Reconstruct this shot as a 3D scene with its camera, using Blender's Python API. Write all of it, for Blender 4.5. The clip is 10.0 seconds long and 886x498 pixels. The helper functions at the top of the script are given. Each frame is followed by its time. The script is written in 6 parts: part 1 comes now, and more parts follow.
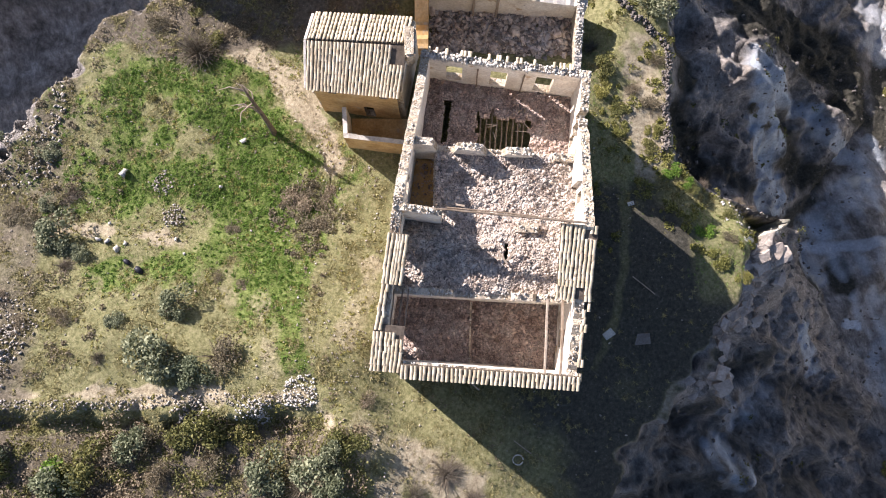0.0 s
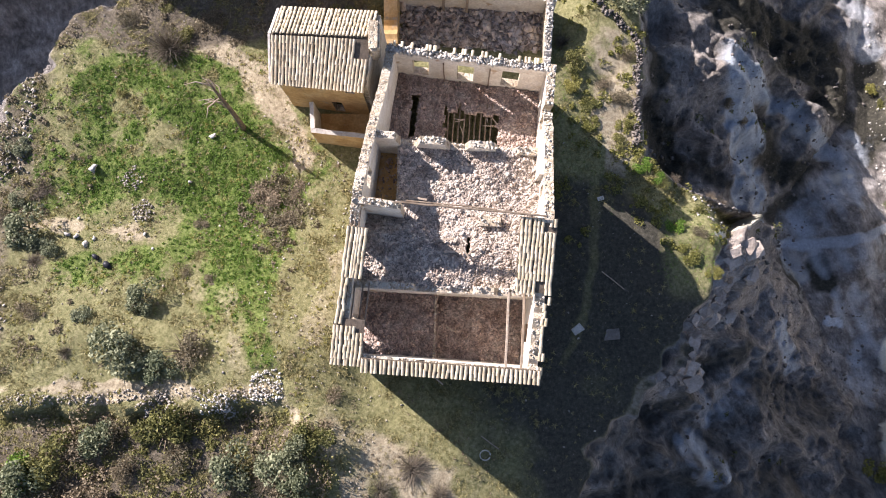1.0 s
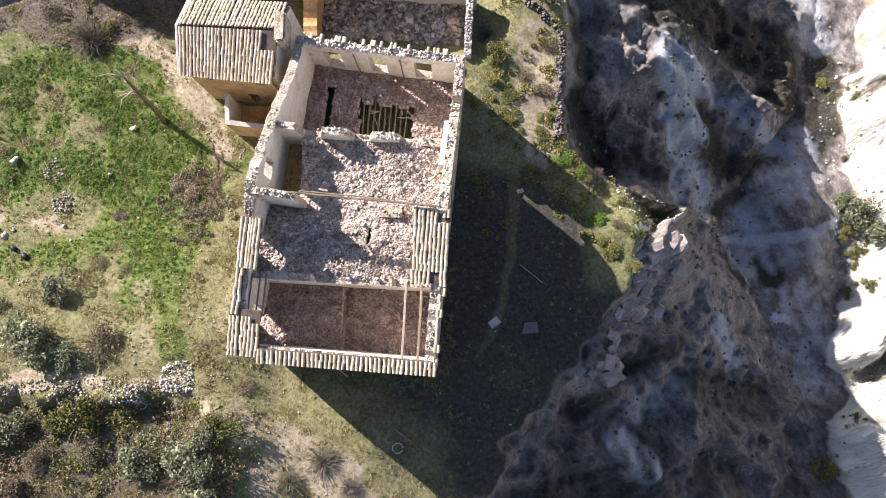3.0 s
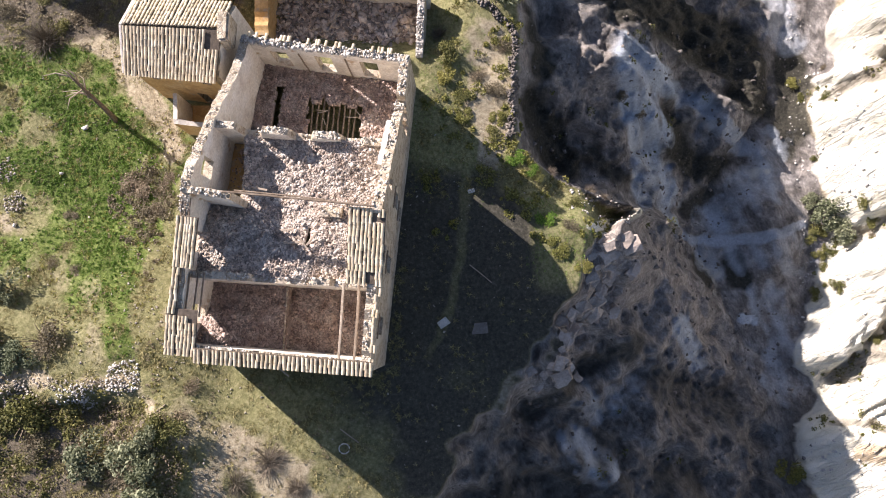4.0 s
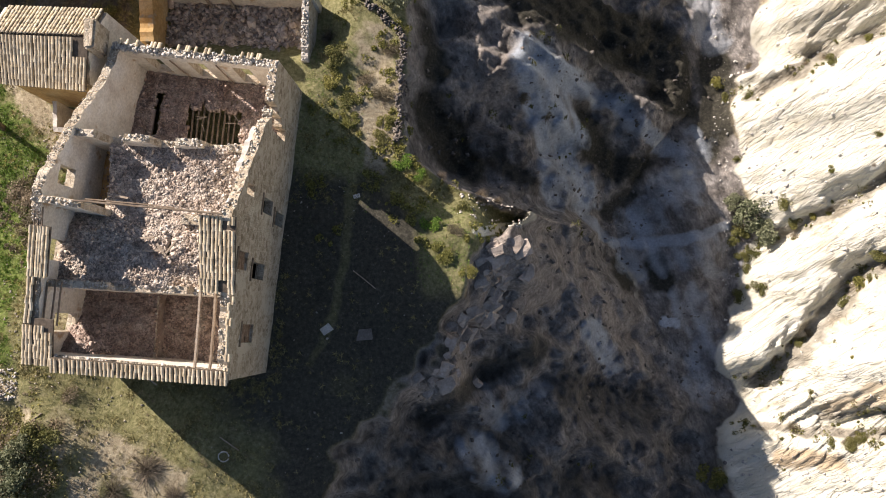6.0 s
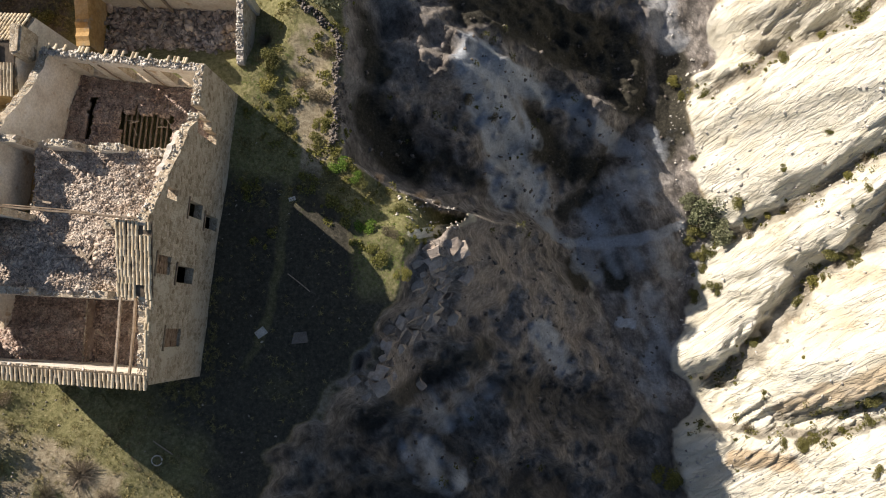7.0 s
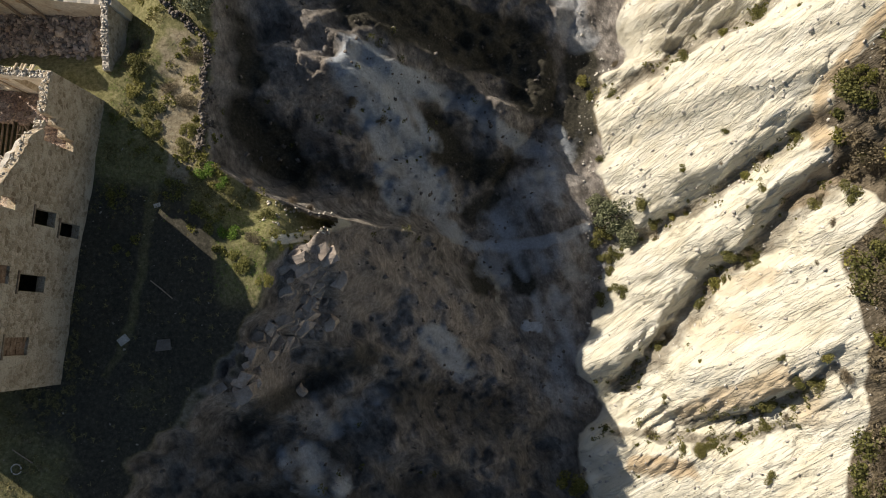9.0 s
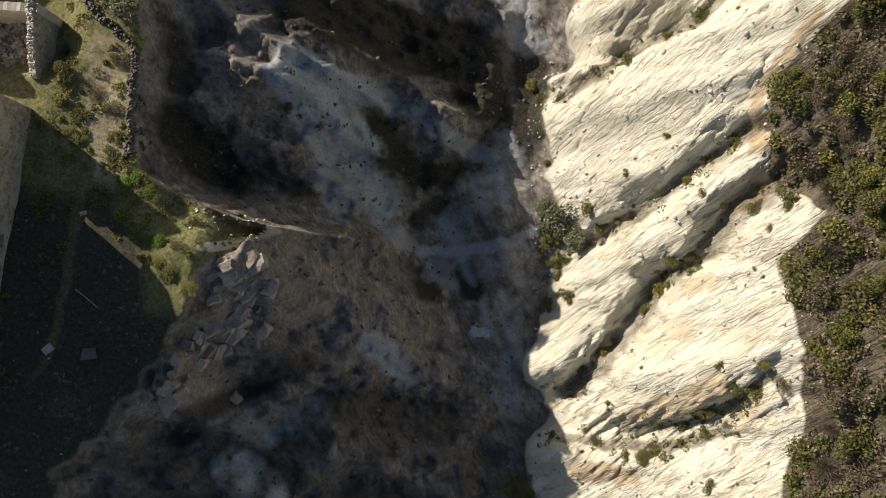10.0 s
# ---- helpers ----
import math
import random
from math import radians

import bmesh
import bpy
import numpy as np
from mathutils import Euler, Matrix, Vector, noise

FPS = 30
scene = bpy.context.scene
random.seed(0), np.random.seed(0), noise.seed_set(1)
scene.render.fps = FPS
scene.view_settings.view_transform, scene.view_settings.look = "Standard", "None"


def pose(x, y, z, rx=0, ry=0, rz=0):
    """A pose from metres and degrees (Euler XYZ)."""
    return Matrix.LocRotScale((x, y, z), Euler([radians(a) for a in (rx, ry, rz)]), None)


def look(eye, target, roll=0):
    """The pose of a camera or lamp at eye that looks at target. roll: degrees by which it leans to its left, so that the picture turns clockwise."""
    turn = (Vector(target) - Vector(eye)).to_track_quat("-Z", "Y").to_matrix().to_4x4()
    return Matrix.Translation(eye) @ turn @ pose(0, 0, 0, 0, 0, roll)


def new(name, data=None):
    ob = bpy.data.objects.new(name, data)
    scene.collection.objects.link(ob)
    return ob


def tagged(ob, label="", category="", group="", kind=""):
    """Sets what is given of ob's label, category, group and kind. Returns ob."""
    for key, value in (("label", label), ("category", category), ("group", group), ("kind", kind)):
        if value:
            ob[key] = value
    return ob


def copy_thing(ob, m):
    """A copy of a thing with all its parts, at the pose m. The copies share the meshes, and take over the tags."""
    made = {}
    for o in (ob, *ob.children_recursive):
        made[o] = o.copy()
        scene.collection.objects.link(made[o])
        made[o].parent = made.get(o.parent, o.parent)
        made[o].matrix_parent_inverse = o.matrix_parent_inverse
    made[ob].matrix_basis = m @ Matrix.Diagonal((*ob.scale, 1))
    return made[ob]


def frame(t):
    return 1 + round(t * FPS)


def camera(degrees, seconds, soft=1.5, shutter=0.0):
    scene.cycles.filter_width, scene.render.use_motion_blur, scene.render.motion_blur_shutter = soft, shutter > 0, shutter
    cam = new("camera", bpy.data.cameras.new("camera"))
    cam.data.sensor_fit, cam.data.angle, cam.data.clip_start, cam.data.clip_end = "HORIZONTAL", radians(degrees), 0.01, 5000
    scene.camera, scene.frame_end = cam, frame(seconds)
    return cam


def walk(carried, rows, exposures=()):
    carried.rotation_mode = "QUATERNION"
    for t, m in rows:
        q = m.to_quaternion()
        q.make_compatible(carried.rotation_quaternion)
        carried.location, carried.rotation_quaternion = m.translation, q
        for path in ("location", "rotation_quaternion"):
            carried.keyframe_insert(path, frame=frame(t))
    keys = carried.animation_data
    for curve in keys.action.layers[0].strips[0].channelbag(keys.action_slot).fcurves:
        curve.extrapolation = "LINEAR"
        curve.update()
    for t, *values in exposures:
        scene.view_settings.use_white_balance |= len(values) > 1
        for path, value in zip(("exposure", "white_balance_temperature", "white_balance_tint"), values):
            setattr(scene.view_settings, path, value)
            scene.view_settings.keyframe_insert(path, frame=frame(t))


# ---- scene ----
cam = camera(62.4, 10.0, 1.0)
METRES, EYE, TILT, LEAN, TURN = 42.0, 50.4, -84.0, 0.0, 0.0
ROWS = [
    (0.0, 0.0, 0.0, 0.0, 0.0, 0.0, -0.0),
    (0.5, 0.0279, 0.0011, -0.0059, 0.19, 0.1, -0.05),
    (1.0, 0.0611, 0.0025, -0.0109, 0.46, 0.13, 0.01),
    (1.5, 0.0958, 0.0037, -0.0147, 0.66, 0.11, 0.09),
    (2.0, 0.1335, 0.0049, -0.0195, 0.9, 0.15, 0.15),
    (2.5, 0.1732, 0.0064, -0.0235, 1.14, 0.16, 0.03),
    (4.0, 0.3089, 0.0165, -0.0239, 1.95, 0.19, -0.25),
    (4.5, 0.3587, 0.0206, -0.0225, 2.22, 0.19, -0.15),
    (5.0, 0.4099, 0.0249, -0.0186, 2.44, 0.13, -0.07),
    (5.5, 0.462, 0.0301, -0.0164, 2.63, 0.17, 0.04),
    (7.0, 0.6301, 0.0455, -0.0102, 3.4, 0.11, 0.52),
    (7.5, 0.6949, 0.052, -0.0105, 3.72, 0.14, 0.81),
    (8.0, 0.7507, 0.0592, -0.0111, 3.98, 0.18, 0.94),
    (8.5, 0.8148, 0.0682, -0.0103, 4.31, 0.2, 0.97),
    (9.0, 0.8686, 0.0766, -0.0051, 4.51, 0.12, 0.96),
    (9.5, 0.9324, 0.0863, 0.0009, 4.81, 0.06, 1.02),
    (10.0, 0.9916, 0.0959, 0.007, 4.86, 0.02, 1.09),
]
walk(cam, [(t, pose(0, 0, EYE, TILT, LEAN, TURN) @ pose(METRES * x, METRES * y, METRES * z, 90 + pitch, roll, yaw)) for t, x, y, z, yaw, pitch, roll in ROWS],
     [(0.0, 1.31, 6150, 21), (2.5, 1.37, 6150, 22), (5.5, 0.98, 6600, 19), (7.5, 0.48, 6900, 13), (10.0, 0.25, 7050, 11)])

# ---- light ----
SUN_EL, SUN_DIR = 27.5, (0.773, -0.634)      # height in degrees; the way the light travels over the ground
sun_az = math.atan2(-SUN_DIR[1], -SUN_DIR[0])
world = bpy.data.worlds.new("world")
scene.world = world
world.use_nodes = True
sky = world.node_tree.nodes.new("ShaderNodeTexSky")
sky.sky_type, sky.sun_disc = "NISHITA", False
sky.sun_elevation, sky.sun_rotation = radians(SUN_EL), math.pi / 2 - sun_az
background = world.node_tree.nodes["Background"]
background.inputs["Strength"].default_value = 0.065
sky.ozone_density = 1.6
world.node_tree.links.new(sky.outputs[0], background.inputs[0])
sun = new("sun", bpy.data.lights.new("sun", "SUN"))
sun.data.energy, sun.data.angle, sun.data.color = 5.0, radians(0.53), (1.0, 0.94, 0.86)
down = -math.tan(radians(SUN_EL))
sun.matrix_world = look((0, 0, 80), (SUN_DIR[0], SUN_DIR[1], 80 + down))

rng = np.random.default_rng(7)


# ---- noise for relief ----
def lattice(ix, iy, seed):
    h = (ix.astype(np.int64) * 374761393 + iy.astype(np.int64) * 668265263 + seed * 974634777) & 0x7FFFFFFF
    h = ((h ^ (h >> 13)) * 1274126177) & 0x7FFFFFFF
    return ((h ^ (h >> 16)) & 0xFFFF) / 32767.5 - 1.0


def smooth_noise(x, y, seed=0):
    ix, iy = np.floor(x), np.floor(y)
    fx, fy = x - ix, y - iy
    fx, fy = fx * fx * (3 - 2 * fx), fy * fy * (3 - 2 * fy)
    a, b = lattice(ix, iy, seed), lattice(ix + 1, iy, seed)
    c, d = lattice(ix, iy + 1, seed), lattice(ix + 1, iy + 1, seed)
    return (a * (1 - fx) + b * fx) * (1 - fy) + (c * (1 - fx) + d * fx) * fy


def fbm(x, y, size, octaves=4, seed=0, gain=0.5):
    total, amp = 0.0, 1.0
    for k in range(octaves):
        total = total + amp * smooth_noise(x / size, y / size, seed + 17 * k)
        size, amp = size / 2.03, amp * gain
    return total


def ridged(x, y, size, octaves=4, seed=0):
    total, amp = 0.0, 1.0
    for k in range(octaves):
        total = total + amp * (1 - 2 * np.abs(smooth_noise(x / size, y / size, seed + 31 * k)))
        size, amp = size / 2.1, amp * 0.5
    return total


def step(a, b, v):
    t = np.clip((v - a) / (b - a), 0, 1)
    return t * t * (3 - 2 * t)


def along(x, y, line):
    """Distance from a polyline in the plan."""
    best = np.full(np.shape(x), 1e9)
    for (ax, ay), (bx, by) in zip(line, line[1:]):
        dx, dy = bx - ax, by - ay
        t = np.clip(((x - ax) * dx + (y - ay) * dy) / (dx * dx + dy * dy), 0, 1)
        best = np.minimum(best, np.hypot(x - ax - t * dx, y - ay - t * dy))
    return best


# ---- the lie of the land ----
RIM = ((-60, 2), (-30, 5), (-15, 9), (-10, 13), (-4.5, 17), (1, 20.2), (4, 21.4), (5.4, 22.2), (6.6, 23.4), (7.5, 25.4), (8.4, 22.4), (9.8, 19.2), (11.5, 16.6), (14, 16.4), (20.5, 16.7), (23, 16.4), (28, 14.6), (34, 12.8), (70, 8))
AXIS = ((-60, 52), (-12, 44), (-6, 41.5), (0, 38.5), (5, 36), (10, 34.5), (15, 37), (20, 41), (30, 44), (60, 47))
FALL = ((0, -1.2), (0.05, -3.2), (0.1, -5.2), (0.2, -7.2), (0.3, -8.7), (0.5, -11.8), (0.65, -15), (0.8, -17.8), (1, -20.5))
GULLIES = (((44, -5.8), (47.1, -5.0), (50.7, -1.2), (53.3, 2.2), (55.4, 5.1), (57.8, 6.5), (59.4, 9.2), (61, 10.6), (63.5, 11)),
           ((45, 5.3), (47, 6.8), (51, 9), (53.1, 10.2), (55.3, 11.7), (57.7, 13.2), (60, 15.1)), ((43.8, 21.5), (47.2, 21.3), (50, 22.6), (53.2, 24.3), (58.4, 25.8), (64, 29)),
           ((44.1, -9), (50.1, -9.2), (54.2, -9.2), (58, -7.6)), ((51, -8.0), (55.9, -7.0), (58.5, -5.5), (60.5, -2.9), (61.7, -4)))
GULLY_DEEP, GULLY_WIDE = (3.0, 2.1, 1.9, 0.8, 1.3), (1.5, 1.2, 1.3, 0.7, 0.9)
SCRUB = ((-30, 58), (-11, 60.7), (-6.8, 62.6), (-4.4, 62.6), (-0.1, 61.4), (5.2, 61), (8.7, 64.3), (10.5, 63.2), (11.7, 61), (16.6, 60.7), (18.6, 61.6), (22.1, 64.7), (30, 70))
# swellings and hollows of the shaded side: place, height, width
SPURS = ((26.3, 20.0, 3.4, 4.5), (31.2, -1.0, 3.2, 4.0), (24.3, 3.4, 3.6, 3.2), (26.2, 7.6, 0.7, 1.6), (38.0, 17.0, 2.3, 4.0), (28.5, -5.2, -1.8, 2.6), (20.2, 14.0, -2.2, 2.4), (18.6, 22.5, -2.6, 2.2))


def land(x, y):
    """Height of the ground, and how far down the ravine a place lies (0 the rim, 1 its floor, over 1 the far slope)."""
    warp = (0.55 + 1.0 * step(4, -2, y)) * fbm(x, y, 4.0, 4, 3)
    warp = warp + 0.3 * fbm(x, y, 1.1, 3, 4)
    rim = np.interp(y + 0.5 * warp, [p[0] for p in RIM], [p[1] for p in RIM]) + 0.8 * warp
    axis = np.interp(y, [p[0] for p in AXIS], [p[1] for p in AXIS]) + 0.8 * warp
    f = (x - rim) / (axis - rim)
    # the plateau, a little higher in the south-west
    flat = 2.0 * step(7, -3, y) * step(-1, -8, x) + 1.2 * step(-3, -9, y) * step(8, -1, x) - 0.9 * step(8, 17.5, x) * (1 - 0.75 * step(10.0, 7.0, y) * step(-1.5, 1.5, y)) + 0.5 * step(9.5, 5, y) * step(16, 7, x)
    flat = flat + 0.18 * fbm(x, y, 3.5, 4, 5)
    flat = flat - 1.6 * step(17.8, 20.5, y) * step(-3, 0, x) * step(13, 10, x) - 1.5 * step(-5.0, -6.4, y + 0.5 * fbm(x, y, 2.2, 3, 24)) * step(-6.5, -9.5, x)
    # a bank added out of view behind the annex, to shade the ground there
    flat = flat + 6.0 * step(23.9, 26.8, y) * step(-25, -20, x) * step(-1, -4, x)
    # ground raised out of view in the north, to shift the ravine's shadow edge
    flat = flat + 1.3 * step(31, 36, y) * step(-10, 0, x)
    # the promontory falls towards its tip
    flat = flat - 5.0 * step(20.6, 25.0, x) - 1.6 * step(5.5, 8.5, y) * step(17, 20, x) * step(13, 10, y)
    # an unseen hill added beyond the chasm, to keep it in shade
    flat = flat + 34 * np.exp(-(((x + 62) / 16) ** 2 + ((y - 47) / 16) ** 2))
    # the chasm in the north-west
    q = -0.78 * (x + 25.2) + 0.62 * (y - 19.6) + 1.5 * fbm(x, y, 4, 4, 21) + 0.6 * fbm(x, y, 1.2, 3, 22)
    flat = flat - 17 * step(0.0, 5.5, q) - 4 * step(5, 20, q)
    # the shaded side of the ravine
    shade = np.interp(f, [p[0] for p in FALL], [p[1] for p in FALL])
    rough = step(0.0, 0.12, f) * step(1.05, 0.85, f)
    # spurs run out and down from the rim
    u, v = 0.93 * x - 0.37 * y, 0.37 * x + 0.93 * y
    shade = shade + rough * (1.7 * ridged(u / 2.2, v, 5.0, 2, 19) + 0.8 * fbm(x, y, 2.4, 5, 12, 0.6) - 0.7)
    for bx, by, high, wide in SPURS:
        shade = shade + step(0.0, 0.1, f) * high * np.exp(-((x - bx) ** 2 + (y - by) ** 2) / wide ** 2)
    # the bright far slope
    start = 46 - 0.12 * np.maximum(y - 5, 0) + 0.9 * fbm(x * 0.3, y, 3.2, 3, 47) - 1.4 * step(8, 0, y) + 4.5 * step(22.5, 25.0, y + 0.6 * warp) - 2.4 * np.exp(-((y + 2.8) / 2.3) ** 2) - 2.2 * step(-7.5, -10.5, y)
    rise = np.maximum(x - start, 0)
    far = -20.5 + (0.74 + 0.009 * np.clip(y, -15, 25)) * np.minimum(rise, 17.5) + 0.42 * np.clip(rise - 17.5, 0, 60)
    far = far + step(0, 1, rise) * 0.8 * np.exp(-((x - 45) / 2.2) ** 2) * (np.exp(-((y + 3) / 2.4) ** 2) + step(-7.5, -10.5, y))
    a, b = 0.80 * x + 0.60 * y, -0.60 * x + 0.80 * y
    b = b + 0.7 * fbm(x, y, 6, 3, 41)
    on = step(0.0, 4.0, rise)
    far = far + on * (0.2 * ridged(a / 5.0, b, 4.6, 2, 14) + 0.05 * fbm(x, y, 0.9, 4, 33, 0.7))
    sway = 0.45 * fbm(x, y, 2.6, 4, 90, 0.6)
    for size, deep, power, seed in ((2.4, 0.38, 12, 91), (1.1, 0.24, 9, 92), (0.55, 0.12, 6, 93)):
        rill = (1 - np.abs(smooth_noise(a / (size * 11.0) + 0.6 * sway, b / size + 0.8 * sway, seed))) ** power
        far = far - on * deep * rill * (0.12 + 0.88 * step(-0.15, 0.6, fbm(a / 2.2, b, 2.6, 3, seed + 5)))
    for k, line in enumerate(GULLIES):
        d = along(x + 0.7 * fbm(x, y, 2.4, 4, 51), y + 0.5 * fbm(x, y, 2.0, 3, 52), line)
        far = far - on * (GULLY_DEEP[k] * np.exp(-(d / GULLY_WIDE[k]) ** 2) + 0.17 * np.exp(-((d - 1.4) / 1.6) ** 2) * (1 - ridged((x + y) * 0.22, (y - x) * 0.7, 0.75, 3, 55)))
    bottom = 0.35 * fbm(x, y, 3.0, 4, 8) + 2.4 * np.exp(-((x - 41.5) / 3.0) ** 2 - ((y - 9.0) / 5.0) ** 2)
    low = np.where(f < 1, shade, np.maximum(far, -20.5) + bottom * (1 - on))
    k = step(-0.004, 0.03, f)
    z = flat * (1 - k) + np.where(f < 0.0, flat, low) * k
    return z, f, rise, q


def stroke(x, y, line, wide):
    """A soft band along a line in the plan, with a frayed edge."""
    fx, fy = x + 0.35 * wide * fbm(x, y, 1.3 + 0.5 * wide, 4, 131, 0.6), y + 0.35 * wide * fbm(x, y, 1.3 + 0.5 * wide, 4, 132, 0.6)
    return step(1.3 * wide, 0.45 * wide, along(fx, fy, line))


def worn(x, y):
    """Paths and bare dusty ground on the plateau."""
    n = fbm(x, y, 1.6, 3, 77)
    a = step(1.3, 0.3, along(x, y, ((-15, 20.5), (-11, 17.2), (-8.8, 14.2), (-7.4, 11.5))) + 0.5 * n)
    b = 0.6 * step(0.9, 0.2, along(x, y, ((-12.2, 1.5), (-11.5, -2), (-10.8, -4.2))) + 0.7 * n)
    c = step(1.1, 0.2, along(x, y, ((-8.4, -4.6), (-6.6, -7), (-4.6, -9.5), (-3, -12))) + 0.6 * n)
    d = step(1.3, 0.2, along(x, y, ((-27, 6.9), (-22.5, 6.4), (-17.5, 5.7))) + 0.7 * n)
    e = step(0.9, 0.2, np.abs(y + 4.5) + 0.5 * n) * step(-7, -9, x)
    g = 0.5 * step(0.8, 0.2, along(x, y, ((-14.8, 2.3), (-13.9, 1.7))) + 0.5 * n) + 0.7 * step(1.4, 0.3, along(x, y, ((-6.3, -1), (-5.0, 4))) + 0.7 * n) + 1.0 * step(2.1, 0.4, along(x, y, ((14.4, 12), (14.6, 20))) + 0.9 * n)
    h = np.maximum(0.75 * step(2.6, 0.3, along(x, y, ((-6, -6.5), (-1.5, -9.5), (2.5, -12))) + 0.9 * n), 1.0 * step(1.7, 0.3, along(x, y, ((13.2, 19.6), (14.3, 17.5), (13.4, 15.2), (14.6, 12.6))) + 0.6 * n))
    return np.clip(np.maximum.reduce([a, b, c, d, e, g, h]), 0, 1)


def greenness(x, y):
    n = fbm(x, y, 4.5, 4, 61)
    ring = step(13.0, 8.5, np.hypot((x + 18.0) * 0.95, (y - 11.0) * 1.15) + 2.5 * n)
    bright = step(2.6, 1.2, np.abs(x + 13.0 + 0.1 * (y - 8)) + 0.8 * n) * step(-2, 2, y) * step(17, 13, y)
    low = step(1.8, 0.9, np.abs(x + 10.0 + 0.12 * y) + 0.7 * n) * step(-4.5, -2, y) * step(6, 3, y)
    east = step(0, 1.5, x - 8.0) * step(6, 11, y) * (0.45 + 0.6 * n)
    bare = step(2.2, 0.8, np.abs(y - 5.8 - 1.2 * n)) * step(-12.5, -17, x)
    return np.clip(ring * (0.64 + 0.45 * n + 0.45 * fbm(x, y, 1.3, 4, 63, 0.7)) * (1 - 0.75 * bare) + 0.95 * bright + 0.6 * low + (0.3 * east * step(18, 12, x) + 0.36 * step(16.5, 18.0, x) * step(22, 20.5, x) * step(1.5, 4, y) * step(9, 7.5, y)), 0, 1) * (1 - 0.9 * worn(x, y))


# ---- materials ----
def material(name, rough=0.9, metal=0.0):
    m = bpy.data.materials.new(name)
    m.use_nodes = True
    bsdf = m.node_tree.nodes["Principled BSDF"]
    bsdf.inputs["Roughness"].default_value, bsdf.inputs["Metallic"].default_value = rough, metal
    bsdf.inputs["Specular IOR Level"].default_value = 0.25
    return m, m.node_tree.nodes, m.node_tree.links, bsdf


def noise_node(nodes, links, scale, detail=6.0, rough=0.6, stretch=None, seed=0.0):
    where = nodes.new("ShaderNodeNewGeometry")
    tex = nodes.new("ShaderNodeTexNoise")
    tex.inputs["Scale"].default_value, tex.inputs["Detail"].default_value, tex.inputs["Roughness"].default_value = scale, detail, rough
    mapping = nodes.new("ShaderNodeMapping")
    mapping.inputs["Location"].default_value = (seed, seed * 0.7, seed * 1.3)
    if stretch:
        mapping.vector_type = "TEXTURE"
        mapping.inputs["Scale"].default_value = stretch[0]
        mapping.inputs["Rotation"].default_value = [radians(r) for r in stretch[1]]
    links.new(where.outputs["Position"], mapping.inputs["Vector"])
    links.new(mapping.outputs[0], tex.inputs["Vector"])
    return tex.outputs["Fac"]


def ramp(nodes, links, fac, stops):
    r = nodes.new("ShaderNodeValToRGB")
    while len(r.color_ramp.elements) < len(stops):
        r.color_ramp.elements.new(0.5)
    for e, (at, c) in zip(r.color_ramp.elements, stops):
        e.position, e.color = at, (*c, 1) if len(c) == 3 else c
    links.new(fac, r.inputs[0])
    return r.outputs[0]


def mixed(nodes, links, fac, a, b, blend="MIX"):
    m = nodes.new("ShaderNodeMix")
    m.data_type, m.blend_type = "RGBA", blend
    for value, socket in ((fac, m.inputs[0]), (a, m.inputs[6]), (b, m.inputs[7])):
        if isinstance(value, (int, float)):
            socket.default_value = value
        elif isinstance(value, tuple):
            socket.default_value = (*value, 1)
        else:
            links.new(value, socket)
    return m.outputs[2]


def bumped(nodes, links, bsdf, fac, strength, distance):
    b = nodes.new("ShaderNodeBump")
    b.inputs["Strength"].default_value, b.inputs["Distance"].default_value = strength, distance
    links.new(fac, b.inputs["Height"])
    links.new(b.outputs[0], bsdf.inputs["Normal"])


def speckled(name, stops, scale, fine=None, rough=0.9, bump=0.5, depth=0.03, vary=0.0, stretch=None, patch=None, metal=0.0):
    """A surface of coarse blotches, fine grain, relief, and a little change from piece to piece."""
    m, nodes, links, bsdf = material(name, rough, metal)
    big = noise_node(nodes, links, scale, 5, 0.65, stretch)
    colour = ramp(nodes, links, big, stops)
    grain = noise_node(nodes, links, fine or scale * 7, 4, 0.7, stretch, 3.1)
    shade = ramp(nodes, links, grain, ((0.25, (0.72, 0.70, 0.68)), (0.75, (1.2, 1.2, 1.2))))
    colour = mixed(nodes, links, 1.0, colour, shade, "MULTIPLY")
    if patch:
        spot = ramp(nodes, links, noise_node(nodes, links, patch[0], 4, 0.6, None, 8.7), ((patch[1], (0, 0, 0)), (patch[1] + 0.08, (1, 1, 1))))
        colour = mixed(nodes, links, spot, colour, patch[2])
    if vary:
        info = nodes.new("ShaderNodeObjectInfo")
        geo = nodes.new("ShaderNodeNewGeometry")
        add = nodes.new("ShaderNodeMath")
        add.operation = "ADD"
        links.new(info.outputs["Random"], add.inputs[0])
        links.new(geo.outputs["Random Per Island"], add.inputs[1])
        half = nodes.new("ShaderNodeMath")
        half.operation, half.inputs[1].default_value = "FRACT", 1.0
        links.new(add.outputs[0], half.inputs[0])
        tone = ramp(nodes, links, half.outputs[0], ((0, (1 - vary, 1 - vary, 1 - vary)), (0.6, (1, 1, 1)), (1, (1 + vary * 0.5, 1 + vary * 0.45, 1 + vary * 0.35))))
        colour = mixed(nodes, links, 1.0, colour, tone, "MULTIPLY")
    links.new(colour, bsdf.inputs["Base Color"])
    if bump:
        bumped(nodes, links, bsdf, grain, bump, depth)
    return m


